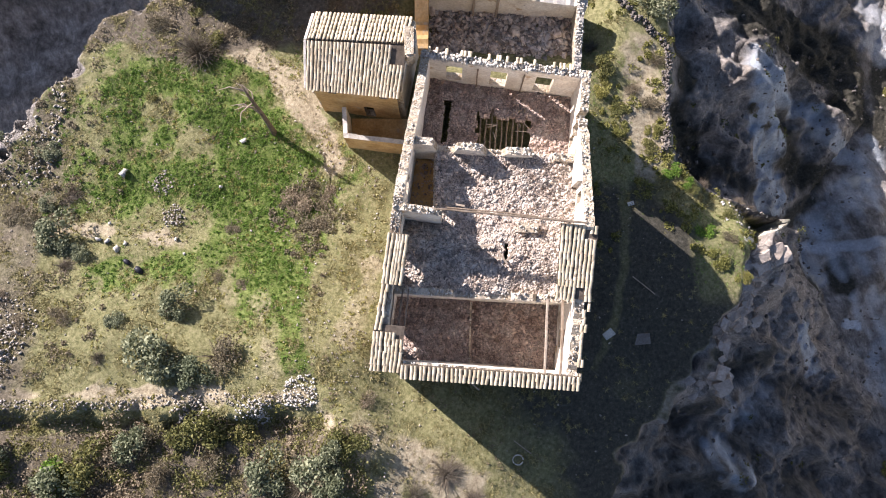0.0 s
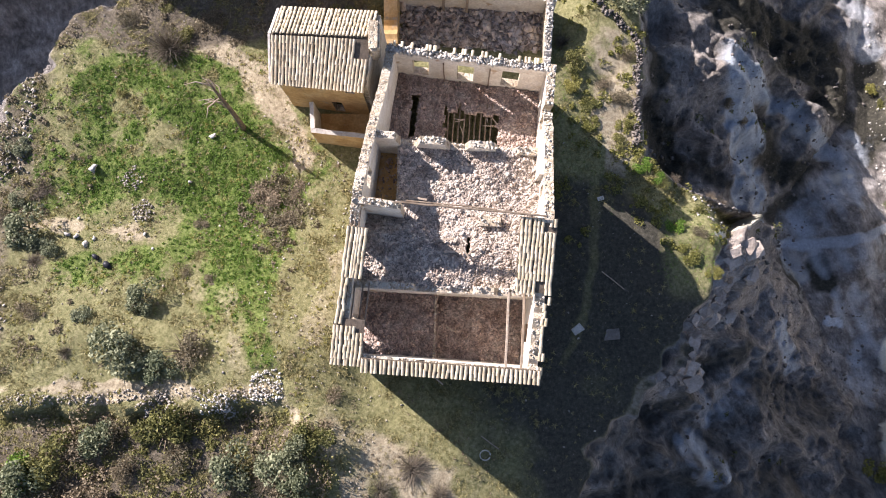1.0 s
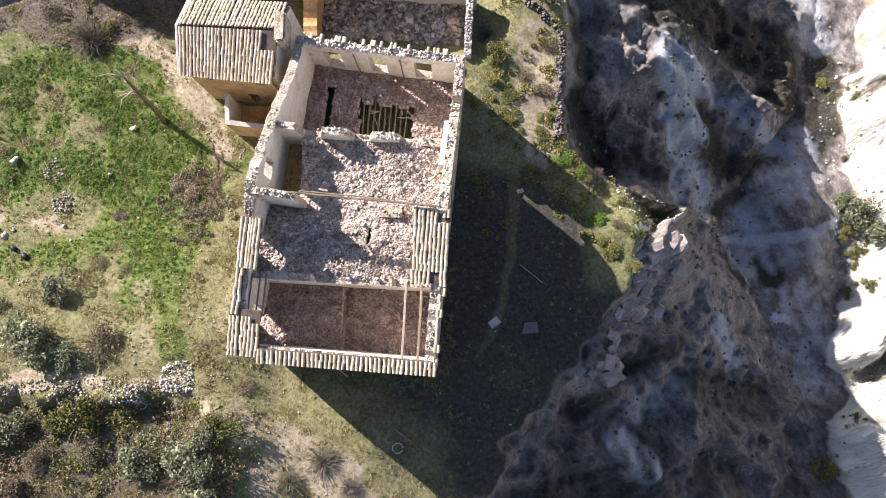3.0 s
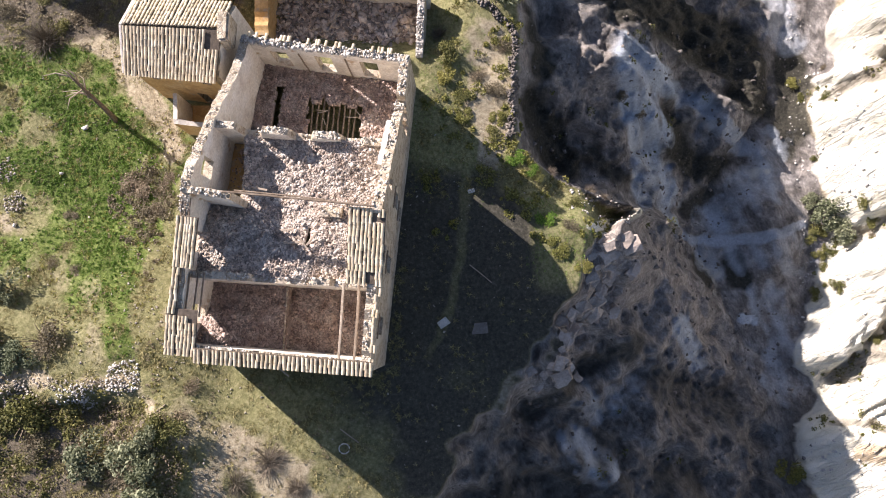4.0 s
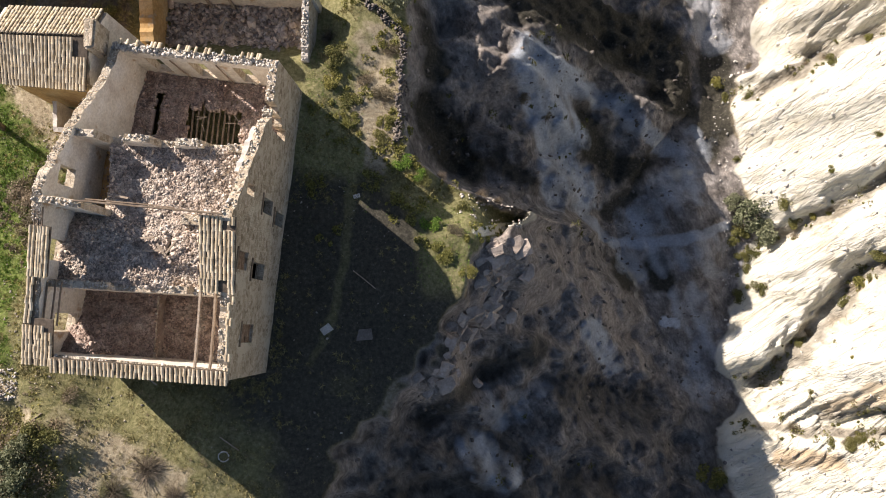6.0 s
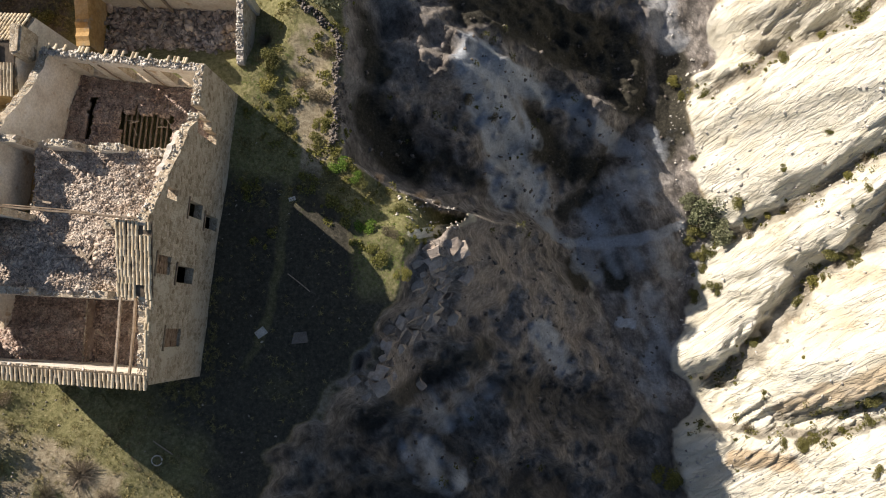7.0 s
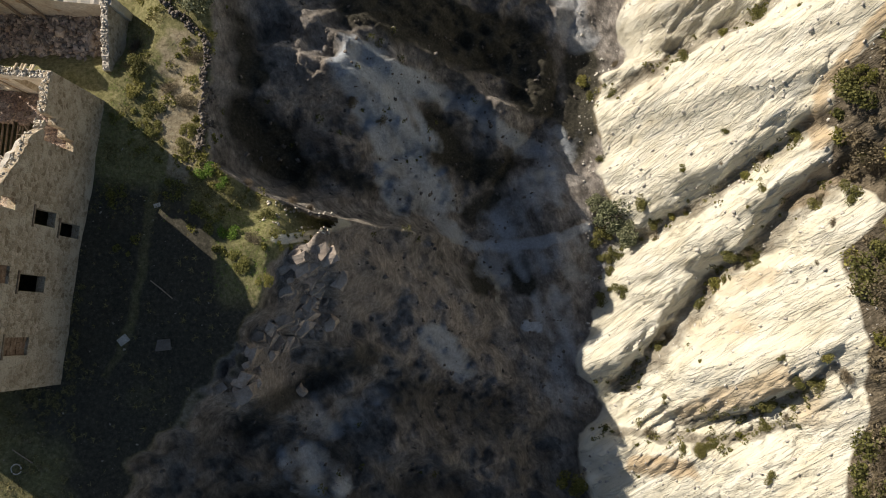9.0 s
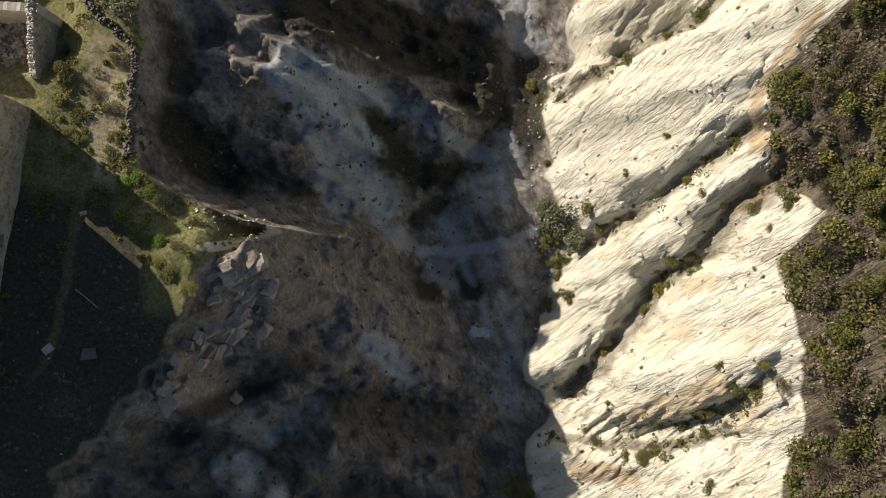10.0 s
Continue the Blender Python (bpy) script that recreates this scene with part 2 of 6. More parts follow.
def ground_material():
    m, nodes, links, bsdf = material("earth_grass_and_rock", 0.95)
    def mask(name):
        a = nodes.new("ShaderNodeAttribute")
        a.attribute_name = name
        return a.outputs["Fac"]
    n1 = noise_node(nodes, links, 0.55, 8, 0.62)
    n2 = noise_node(nodes, links, 4.0, 6, 0.7, None, 5.0)
    n3 = noise_node(nodes, links, 17.0, 4, 0.7, None, 9.0)
    soil = ramp(nodes, links, n2, ((0.3, (0.20, 0.155, 0.10)), (0.5, (0.40, 0.335, 0.22)), (0.72, (0.55, 0.475, 0.34))))
    dry = ramp(nodes, links, n2, ((0.3, (0.095, 0.10, 0.038)), (0.5, (0.225, 0.212, 0.095)), (0.75, (0.41, 0.365, 0.20))))
    green = ramp(nodes, links, n2, ((0.3, (0.06, 0.082, 0.018)), (0.5, (0.165, 0.21, 0.05)), (0.75, (0.32, 0.34, 0.13))))
    rock = ramp(nodes, links, n1, ((0.3, (0.11, 0.097, 0.083)), (0.5, (0.31, 0.28, 0.25)), (0.72, (0.49, 0.455, 0.42))))
    # pale rock; blue skylight of the shaded side is put into its colour
    chalk = ramp(nodes, links, n2, ((0.25, (0.36, 0.40, 0.45)), (0.6, (0.60, 0.65, 0.70))))
    strata = noise_node(nodes, links, 0.9, 7, 0.65, ((6.0, 1.0, 1.6), (0, 0, 36)), 2.0)
    marl = ramp(nodes, links, strata, ((0.26, (0.50, 0.44, 0.32)), (0.38, (0.70, 0.65, 0.51)), (0.52, (0.78, 0.74, 0.61)), (0.72, (0.815, 0.79, 0.69))))
    ochre = ramp(nodes, links, n1, ((0.4, (0.50, 0.36, 0.21)), (0.7, (0.64, 0.52, 0.35))))
    scrub = ramp(nodes, links, n2, ((0.3, (0.06, 0.05, 0.032)), (0.55, (0.17, 0.14, 0.10)), (0.8, (0.38, 0.32, 0.24))))
    tan = ramp(nodes, links, n2, ((0.3, (0.34, 0.29, 0.245)), (0.6, (0.50, 0.44, 0.385)), (0.8, (0.60, 0.545, 0.49))))
    # dark growth colour, laid also as painted shade over the yard and thicket
    moss_and_shade = ramp(nodes, links, n2, ((0.3, (0.03, 0.029, 0.021)), (0.55, (0.075, 0.069, 0.051)), (0.8, (0.17, 0.155, 0.125))))
    chip = ramp(nodes, links, noise_node(nodes, links, 2.3, 10, 0.82, ((1.0, 2.2, 1.0), (0, 0, 25)), 31.0), ((0.34, (0.38, 0.37, 0.36)), (0.5, (0.95, 0.95, 0.95)), (0.66, (1.7, 1.66, 1.6))))
    rock = mixed(nodes, links, 1.0, rock, chip, "MULTIPLY")
    tan = mixed(nodes, links, 0.8, tan, chip, "MULTIPLY")
    colour = soil
    for name, tint, wide in (("dry_grass", dry, 0.5), ("green_grass", green, 0.9), ("bare_rock", rock, 0.35), ("tan_rock", tan, 0.5), ("moss_and_shade", moss_and_shade, 0.45), ("chalk", chalk, 0.5), ("marl", marl, 0.1), ("ochre", ochre, 0.4), ("scrub", scrub, 0.4)):
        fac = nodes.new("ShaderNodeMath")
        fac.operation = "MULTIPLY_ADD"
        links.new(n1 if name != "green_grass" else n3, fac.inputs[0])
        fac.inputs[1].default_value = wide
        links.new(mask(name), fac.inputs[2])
        half = 0.42 if name == "moss_and_shade" else 0.3 if name in ("chalk", "tan_rock") else 0.15
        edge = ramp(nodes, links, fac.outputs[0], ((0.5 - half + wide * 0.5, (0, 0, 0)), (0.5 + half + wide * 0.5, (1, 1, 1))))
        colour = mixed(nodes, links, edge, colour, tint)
    grain = ramp(nodes, links, n3, ((0.2, (0.62, 0.62, 0.60)), (0.8, (1.3, 1.3, 1.3))))
    colour = mixed(nodes, links, 1.0, colour, grain, "MULTIPLY")
    links.new(colour, bsdf.inputs["Base Color"])
    both = nodes.new("ShaderNodeMath")
    both.operation = "ADD"
    links.new(n2, both.inputs[0])
    links.new(n3, both.inputs[1])
    def valleys(size, seed, narrow):
        n = noise_node(nodes, links, size, 3, 0.5, ((14.0, 1.0, 3.0), (0, 0, 33)), seed)
        return ramp(nodes, links, n, ((0.5 - narrow, (1, 1, 1)), (0.5, (0, 0, 0)), (0.5 + narrow, (1, 1, 1))))
    cracks = mixed(nodes, links, 1.0, valleys(0.55, 6.0, 0.05), valleys(1.25, 11.0, 0.05), "MULTIPLY")
    cracks = mixed(nodes, links, 0.8, cracks, valleys(2.6, 15.0, 0.06), "MULTIPLY")
    def relief(height, mask_name, distance, before=None):
        b = nodes.new("ShaderNodeBump")
        b.inputs["Distance"].default_value = distance
        links.new(mask(mask_name), b.inputs["Strength"])
        links.new(height, b.inputs["Height"])
        if before is not None:
            links.new(before, b.inputs["Normal"])
        return b.outputs[0]
    crag = noise_node(nodes, links, 0.8, 10, 0.72, ((1.0, 1.7, 1.0), (0, 0, 25)), 21.0)
    normal = relief(cracks, "marl", 0.13)
    normal = relief(crag, "bare_rock", 0.8, normal)
    last = nodes.new("ShaderNodeBump")
    last.inputs["Strength"].default_value, last.inputs["Distance"].default_value = 0.8, 0.11
    links.new(both.outputs[0], last.inputs["Height"])
    links.new(normal, last.inputs["Normal"])
    links.new(last.outputs[0], bsdf.inputs["Normal"])
    return m


GROUND = ground_material()


def masonry_material():
    """Rubble stones of uneven size in pale tan mortar, with crumbled plaster left in patches."""
    m, nodes, links, bsdf = material("rubble_masonry", 0.92)
    where = nodes.new("ShaderNodeNewGeometry")
    sway = nodes.new("ShaderNodeVectorMath")
    sway.operation = "MULTIPLY_ADD"
    wob = nodes.new("ShaderNodeTexNoise")
    wob.inputs["Scale"].default_value = 2.5
    links.new(where.outputs["Position"], wob.inputs["Vector"])
    links.new(wob.outputs["Color"], sway.inputs[0])
    sway.inputs[1].default_value = (0.25, 0.25, 0.25)
    links.new(where.outputs["Position"], sway.inputs[2])
    cells = []
    for feature in ("F1", "DISTANCE_TO_EDGE"):
        v = nodes.new("ShaderNodeTexVoronoi")
        v.feature = feature
        v.inputs["Scale"].default_value = 3.6
        links.new(sway.outputs[0], v.inputs["Vector"])
        cells.append(v)
    tone = ramp(nodes, links, cells[0].outputs["Color"], ((0.1, (0.29, 0.225, 0.15)), (0.45, (0.48, 0.395, 0.285)), (0.9, (0.64, 0.55, 0.43))))
    joint = ramp(nodes, links, cells[1].outputs["Distance"], ((0.01, (0, 0, 0)), (0.09, (1, 1, 1))))
    colour = mixed(nodes, links, joint, (0.56, 0.49, 0.37), tone)
    grain = noise_node(nodes, links, 11, 5, 0.7, None, 3.1)
    colour = mixed(nodes, links, 1.0, colour, ramp(nodes, links, grain, ((0.25, (0.62, 0.60, 0.57)), (0.75, (1.25, 1.25, 1.25)))), "MULTIPLY")
    spread = ramp(nodes, links, noise_node(nodes, links, 0.55, 5, 0.65, None, 8.7), ((0.52, (0, 0, 0)), (0.60, (1, 1, 1))))
    colour = mixed(nodes, links, spread, colour, (0.60, 0.53, 0.41))
    links.new(colour, bsdf.inputs["Base Color"])
    high = mixed(nodes, links, 0.45, joint, grain)
    bumped(nodes, links, bsdf, high, 0.9, 0.09)
    return m


MASONRY = masonry_material()
PLASTER = speckled("old_cream_plaster", ((0.3, (0.64, 0.56, 0.45)), (0.5, (0.78, 0.72, 0.61)), (0.72, (0.84, 0.80, 0.73))), 0.8, 6, bump=0.25, depth=0.02, patch=(0.7, 0.60, (0.50, 0.36, 0.22)))
STONE = speckled("broken_stone", ((0.3, (0.50, 0.455, 0.385)), (0.55, (0.69, 0.645, 0.565)), (0.75, (0.80, 0.77, 0.70))), 3.0, 14, bump=0.5, depth=0.03, vary=0.4)


# ---- helpers for things ----
def part(name, bm, mat, parent=None, label="", smooth=False):
    """Links a bmesh as one mesh object, under a thing or a part if one is given."""
    me = bpy.data.meshes.new(name)
    bm.to_mesh(me)
    bm.free()
    for m in mat if isinstance(mat, (list, tuple)) else (mat,):
        me.materials.append(m)
    if smooth:
        me.shade_smooth()
    ob = new(name, me)
    if parent:
        ob.parent = parent
        ob.matrix_parent_inverse = parent.matrix_basis.inverted()
    if label:
        tagged(ob, label)
    return ob


def sheet(name, verts, faces, mat, parent=None, label="", smooth=False):
    """The same from arrays of corners and faces."""
    me = bpy.data.meshes.new(name)
    me.from_pydata([tuple(map(float, v)) for v in verts], [], [tuple(map(int, f)) for f in faces])
    for m in mat if isinstance(mat, (list, tuple)) else (mat,):
        me.materials.append(m)
    if smooth:
        me.shade_smooth()
    ob = new(name, me)
    if parent:
        ob.parent = parent
        ob.matrix_parent_inverse = parent.matrix_basis.inverted()
    if label:
        tagged(ob, label)
    return ob


def empty(name, place, label, category, group="", kind=""):
    ob = new(name)
    ob.matrix_basis = Matrix.Translation(place)
    return tagged(ob, label, category, group, kind)


# ---- ground ----
def axis_of(low, high, far_low, far_high, fine):
    inner = np.arange(low, high + fine / 2, fine)
    grow = np.cumsum(fine * 1.22 ** np.arange(1, 40))
    left, right = low - grow, high + grow
    return np.concatenate([left[left > far_low][::-1], inner, right[right < far_high]])


def build_ground():
    xs, ys = axis_of(-34, 86, -900, 900, 0.25), axis_of(-30, 32, -900, 900, 0.17)
    xs = np.concatenate([xs[xs < 43.5], np.arange(43.5, 64, 0.14), xs[xs > 64.05]])
    gx, gy = np.meshgrid(xs, ys)
    z, f, rise, q = land(gx, gy)
    w, h = len(xs), len(ys)
    verts = np.stack([gx, gy, z], -1).reshape(-1, 3)
    i = (np.arange(h - 1)[:, None] * w + np.arange(w - 1)[None, :]).ravel()
    faces = np.stack([i, i + 1, i + 1 + w, i + w], -1)
    me = bpy.data.meshes.new("ground")
    me.vertices.add(len(verts))
    me.vertices.foreach_set("co", verts.ravel())
    me.loops.add(len(faces) * 4)
    me.loops.foreach_set("vertex_index", faces.ravel())
    me.polygons.add(len(faces))
    me.polygons.foreach_set("loop_start", np.arange(len(faces)) * 4)
    me.update()
    me.materials.append(GROUND)
    n = fbm(gx, gy, 4.5, 4, 61)
    top = step(0.02, -0.02, f) * step(1.2, -0.4, q)
    flow = 0.75 + 0.4 * smooth_noise(1.4 * (0.92 * gx + 0.38 * gy), 0.18 * (0.38 * gx - 0.92 * gy), 95) + 0.2 * fbm(gx, gy, 0.9, 3, 96)
    chalk = np.maximum.reduce([
        1.05 * flow * stroke(gx, gy, ((26.6, 19.9), (28.0, 17.2), (28.8, 13.8), (29.9, 11.5)), 2.9), 0.85 * stroke(gx, gy, ((26.6, 20.4), (31, 20.2)), 1.3),
        0.58 * stroke(gx, gy, ((29.8, 11.5), (31, 10), (32.4, 8.4)), 0.9), 0.56 * stroke(gx, gy, ((30, 20.6), (34, 19.7), (36.5, 17.4), (39.6, 16.4)), 1.0),
        0.58 * flow * stroke(gx, gy, ((41.8, 17), (41.2, 14), (39.6, 12.0), (37, 9.5)), 2.4), 0.5 * flow * stroke(gx, gy, ((44, 6), (40, 6.6), (36, 6)), 2.2), 0.66 * stroke(gx, gy, ((32.4, 8.9), (34, 7.7), (38.2, 7.5), (42.1, 8.2), (44.3, 8.9)), 0.75),
        0.44 * stroke(gx, gy, ((43.2, 31), (44.2, 27.7)), 2.4), 0.55 * flow * stroke(gx, gy, ((40.6, 2.3), (42.3, -1.4), (42.0, -6)), 1.9),
        1.0 * stroke(gx, gy, ((38.6, 0.2), (39.7, 0.0)), 0.55), 0.72 * stroke(gx, gy, ((30.8, -0.7), (32.4, -2.2), (33.3, -3.7)), 1.1),
        0.66 * flow * stroke(gx, gy, ((21.4, -9.5), (23.6, -11.9)), 1.4), 0.62 * flow * stroke(gx, gy, ((20.8, -5.6), (23, -7.3), (26.6, -5.2)), 1.3),
        0.55 * stroke(gx, gy, ((13.6, -8.2), (15.1, -7.5), (15.9, -9.5)), 0.5)])
    tan = np.maximum.reduce([
        stroke(gx, gy, ((25.6, 6.2), (23.4, 4), (22.6, 1.6), (20.6, -1.4), (18.4, -4.6)), 1.9), 0.7 * stroke(gx, gy, ((23.4, 4.1), (26.3, 3.2), (28.7, 0.7)), 2.6),
        0.62 * stroke(gx, gy, ((27.5, 6.3), (29.7, 3.4), (33.6, 0.2), (36.3, -2.6)), 1.9), 0.4 * stroke(gx, gy, ((19.6, 10.3), (21.9, 10.7), (24.9, 10.4)), 0.9),
        0.52 * stroke(gx, gy, ((14.6, 19.6), (19, 17.6), (21.6, 16.6), (22.6, 14.2), (24.5, 10.4)), 0.6), 0.5 * stroke(gx, gy, ((20, 25), (21, 20.5), (23.6, 18)), 1.8)]) * step(-0.05, 0.02, f)
    # dark brush of the ravine side, with the gloom of its hollows painted in
    moss_and_shade = step(0.02, 0.06, f) * step(2.2, 1.0, rise) * np.clip(np.maximum.reduce([
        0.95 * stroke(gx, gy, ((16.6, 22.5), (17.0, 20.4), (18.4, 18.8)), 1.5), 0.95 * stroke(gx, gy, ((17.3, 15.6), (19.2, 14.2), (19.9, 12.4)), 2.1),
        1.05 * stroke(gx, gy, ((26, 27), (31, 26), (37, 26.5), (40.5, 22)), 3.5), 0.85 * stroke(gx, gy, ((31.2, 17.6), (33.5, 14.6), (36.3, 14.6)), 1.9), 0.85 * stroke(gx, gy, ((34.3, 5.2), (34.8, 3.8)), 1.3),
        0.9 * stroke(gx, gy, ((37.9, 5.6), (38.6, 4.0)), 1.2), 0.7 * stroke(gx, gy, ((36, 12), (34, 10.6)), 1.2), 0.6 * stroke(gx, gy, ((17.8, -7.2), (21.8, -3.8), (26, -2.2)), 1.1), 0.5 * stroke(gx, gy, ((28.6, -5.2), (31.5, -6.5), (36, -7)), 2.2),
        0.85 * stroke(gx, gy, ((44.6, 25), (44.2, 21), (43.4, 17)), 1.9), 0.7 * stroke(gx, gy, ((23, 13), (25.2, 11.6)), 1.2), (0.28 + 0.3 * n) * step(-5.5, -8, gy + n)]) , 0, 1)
    path = stroke(gx, gy, ((13.1, 13), (12.9, 11.2), (12.5, 3.7), (11.8, 0.6), (10.4, -3)), 0.4)
    masks = {
        "green_grass": top * greenness(gx, gy),
        "dry_grass": top * np.clip(0.92 + 0.18 * n - 0.75 * worn(gx, gy), 0, 1),
        "bare_rock": np.clip(step(-0.02, 0.03, f) * step(1.8, 0.6, rise) + step(-0.5, 0.6, q), 0, 1) + 0 * gx,
        "tan_rock": np.clip(tan, 0, 1),
        # beyond the ravine: the ruin's shadow on the yard and thicket shade, as colour
        "moss_and_shade": np.clip(moss_and_shade + 1.2 * top * step(2.0, 11.0, gx + 2.0 * n) * step(11.0, 7.5, gy + 0.35 * (gx - 12) + 2.5 * n) * (1 - 0.8 * step(16.5, 18.5, gx + n) * step(0.5, 2.5, gy + n)) * (0.85 + 0.35 * n) * (1 - 0.5 * path) + 0.75 * top * step(-5.8, -7.2, gy + n) * step(-5, -9, gx + n), 0, 1),
        "chalk": step(0.1, 0.2, f) * np.clip(chalk + 0.08 * n, 0, 1) * step(3.0, 0.5, rise),
        "marl": np.maximum(step(0.0, 0.9, rise + 0.8 * n - 0.3 * step(7, 11, gy)) * step(0.2, 1.6, rise + 0.9 * n - 0.2 * step(7, 11, gy)) * step(0.9, 1.0, f), 0.8 * stroke(gx, gy, ((21.5, 6.1), (23.2, 6.9), (25.4, 7.5)), 0.4)),
        "ochre": step(1, 3, rise) * np.clip(np.maximum.reduce([0.62 * stroke(gx, gy, ((47.3, -11.4), (51.5, -11.7)), 1.0), 0.56 * stroke(gx, gy, ((51.5, -7), (54.5, -5.6), (57, -4)), 1.4), 0.5 * stroke(gx, gy, ((55, 3), (57.5, 3.8)), 1.1),
                                                               0.6 * stroke(gx, gy, ((59.2, 9.8), (61, 11.2), (63.5, 11.2)), 1.1), 0.6 * stroke(gx, gy, ((60.4, 13.5), (60, 16.5), (61, 19), (63, 21.5)), 0.7), 0.12 + 0.3 * fbm(gx, gy, 6, 3, 71) + 0.16 * step(6, -8, gy)]), 0, 1) * step(24, 20, rise),
        "scrub": 0.56 * step(1, 3, rise) * np.maximum.reduce([stroke(gx, gy, line, w) for line, w in zip(GULLIES, (1.1, 0.8, 1.0, 0.6, 0.5))] + [0.8 * stroke(gx, gy, ((46, 24), (50, 25.5), (56, 28)), 2.4)]) + np.clip(step(-0.4, 0.6, gx + 0.5 * n - np.interp(gy + 0.4 * n, [p[0] for p in SCRUB], [p[1] for p in SCRUB])), 0, 1) + top * step(-5.6, -7.0, gy + 0.8 * n) * step(-5, -9, gx + n) * 0.9 + top * step(-24.5, -27, gx + 1.5 * n) * 0.6 + top * step(18.5, 20.5, gy + n) * step(-2, -4, gx) * 0.8,
    }
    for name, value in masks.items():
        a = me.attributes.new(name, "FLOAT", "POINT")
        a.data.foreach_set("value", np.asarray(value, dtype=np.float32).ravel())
    me.shade_smooth()
    return tagged(new("ground", me), "grassy plateau, shaded rocky ravine and pale eroded marl slope", "ground", kind="structure")


build_ground()


# ---- walls of the ruin ----
def west_x(y):
    return -4.0 + (y + 2.4) * 0.138


def east_x(y):
    return 7.5 + (y + 3.4) * 0.0942


def wall(name, p0, p1, thick, base, top, mats, openings=(), rag=0.12, parent=None, label="", kind="structure", category="wall", inside=None, ragstep=0.3, bulge=0.03):
    """A standing wall from p0 to p1 with its thickness to the left of that way, a top line of (along, height) pairs and openings
    (from, to, sill, head) that go right through it."""
    a, b = Vector(p0), Vector(p1)
    length = (b - a).length
    way = (b - a).normalized()
    left = Vector((-way.y, way.x))
    cuts = {0.0, length}
    for o in openings:
        cuts |= {o[0], o[1]}
    cuts = sorted(cuts)
    ss = []
    for c0, c1 in zip(cuts, cuts[1:]):
        n = max(1, round((c1 - c0) / ragstep))
        ss += [c0 + (c1 - c0) * k / n for k in range(n)]
    ss.append(length)
    levels = sorted({base} | {z for o in openings for z in o[2:]})
    peak = max(z for _, z in top) + rag + 0.1
    zs = []
    for c0, c1 in zip(levels, levels[1:] + [peak]):
        if c1 <= c0:
            continue
        n = max(1, round((c1 - c0) / 0.5))
        zs += [c0 + (c1 - c0) * k / n for k in range(n)]
    zs.append(peak)
    rnd = np.random.default_rng(abs(hash_of(name, p0, p1)))
    crest = np.interp(ss, [t[0] for t in top], [t[1] for t in top]) + rag * (rnd.random(len(ss)) - 0.5) * 2
    cols, rows = len(ss), len(zs)
    bm = bmesh.new()
    grid = {}
    def corner(i, j, side):
        key = (i, j, side)
        if key not in grid:
            s = ss[i]
            z = crest[i] if zs[j] > crest[i] - 0.2 else zs[j]
            off = thick * side + bulge * (rnd.random() - 0.5)
            p = a + way * s + left * off
            grid[key] = bm.verts.new((p.x, p.y, z))
        return grid[key]
    def solid(i, j):
        if not (0 <= i < cols - 1 and 0 <= j < rows - 1):
            return False
        s = (ss[i] + ss[i + 1]) / 2
        z = zs[j] + 0.01
        if zs[j] > max(crest[i], crest[i + 1]) - 0.2:
            return False
        return not any(o[0] < s < o[1] and o[2] - 0.005 <= z < o[3] - 0.005 for o in openings)
    for i in range(cols - 1):
        for j in range(rows - 1):
            if not solid(i, j):
                continue
            for side in (0, 1):
                quad = [corner(i, j, side), corner(i + 1, j, side), corner(i + 1, j + 1, side), corner(i, j + 1, side)]
                face = bm.faces.new(quad if side == 0 else quad[::-1])
                face.material_index = side
            for di, dj, e in ((-1, 0, ((0, 0), (0, 1))), (1, 0, ((1, 1), (1, 0))), (0, 1, ((0, 1), (1, 1))), (0, -1, ((1, 0), (0, 0)))):
                if not solid(i + di, j + dj):
                    (i0, j0), (i1, j1) = e
                    face = bm.faces.new([corner(i + i0, j + j0, 0), corner(i + i1, j + j1, 0), corner(i + i1, j + j1, 1), corner(i + i0, j + j0, 1)])
                    face.material_index = 2
    ob = part(name, bm, mats, parent, label)
    if not parent:
        tagged(ob, label, category, kind=kind)
    return ob


def hash_of(*things):
    h = 7
    for ch in repr(things):
        h = (h * 131 + ord(ch)) % 2147483647
    return h


OUT_IN = (MASONRY, PLASTER, MASONRY)
IN_IN = (PLASTER, PLASTER, MASONRY)
S_W, S_E = (-4.0, -2.45), (7.5, -3.4)
N_W, N_E = (-1.35, 17.4), (9.3, 15.9)
# west wall, thickness towards the inside: walk from north to south so that the left hand is the inside
wl = math.dist(N_W, S_W)
wall("wall_west", N_W, S_W, 0.55, -0.6, ((0, 5.6), (2.4, 6.3), (6.0, 8.7), (10.2, 10.8), (11, 10.6), (14.5, 9.5), (wl, 8.3)), OUT_IN, ((8.7, 9.8, 7.9, 9.5), (12.9, 14.1, 7.6, 9.0), (17.1, 18.2, 5.0, 7.3)), label="tall rubble stone wall with plaster inside and ragged sloping top")
el = math.dist(S_E, N_E)
wall("wall_east", S_E, N_E, 0.55, -0.8, ((0, 8.3), (5.2, 9.4), (9.0, 10.6), (12.4, 8.4), (15.3, 6.7), (15.6, 6.0), (el, 5.9)), OUT_IN,
     ((2.05, 3.15, 4.5, 6.7), (6.25, 7.3, 7.1, 8.9), (10.55, 11.2, 7.4, 8.7), (5.9, 6.9, 3.7, 6.2), (10.0, 10.95, 3.5, 5.6), (9.6, 10.5, 0.8, 3.0), (15.1, 15.8, 2.7, 3.7), (15.1, 16.3, 3.7, 4.8), (15.1, 16.75, 4.8, 5.75)), label="tall sunless gable wall of rubble stone, breached, with broken window openings")
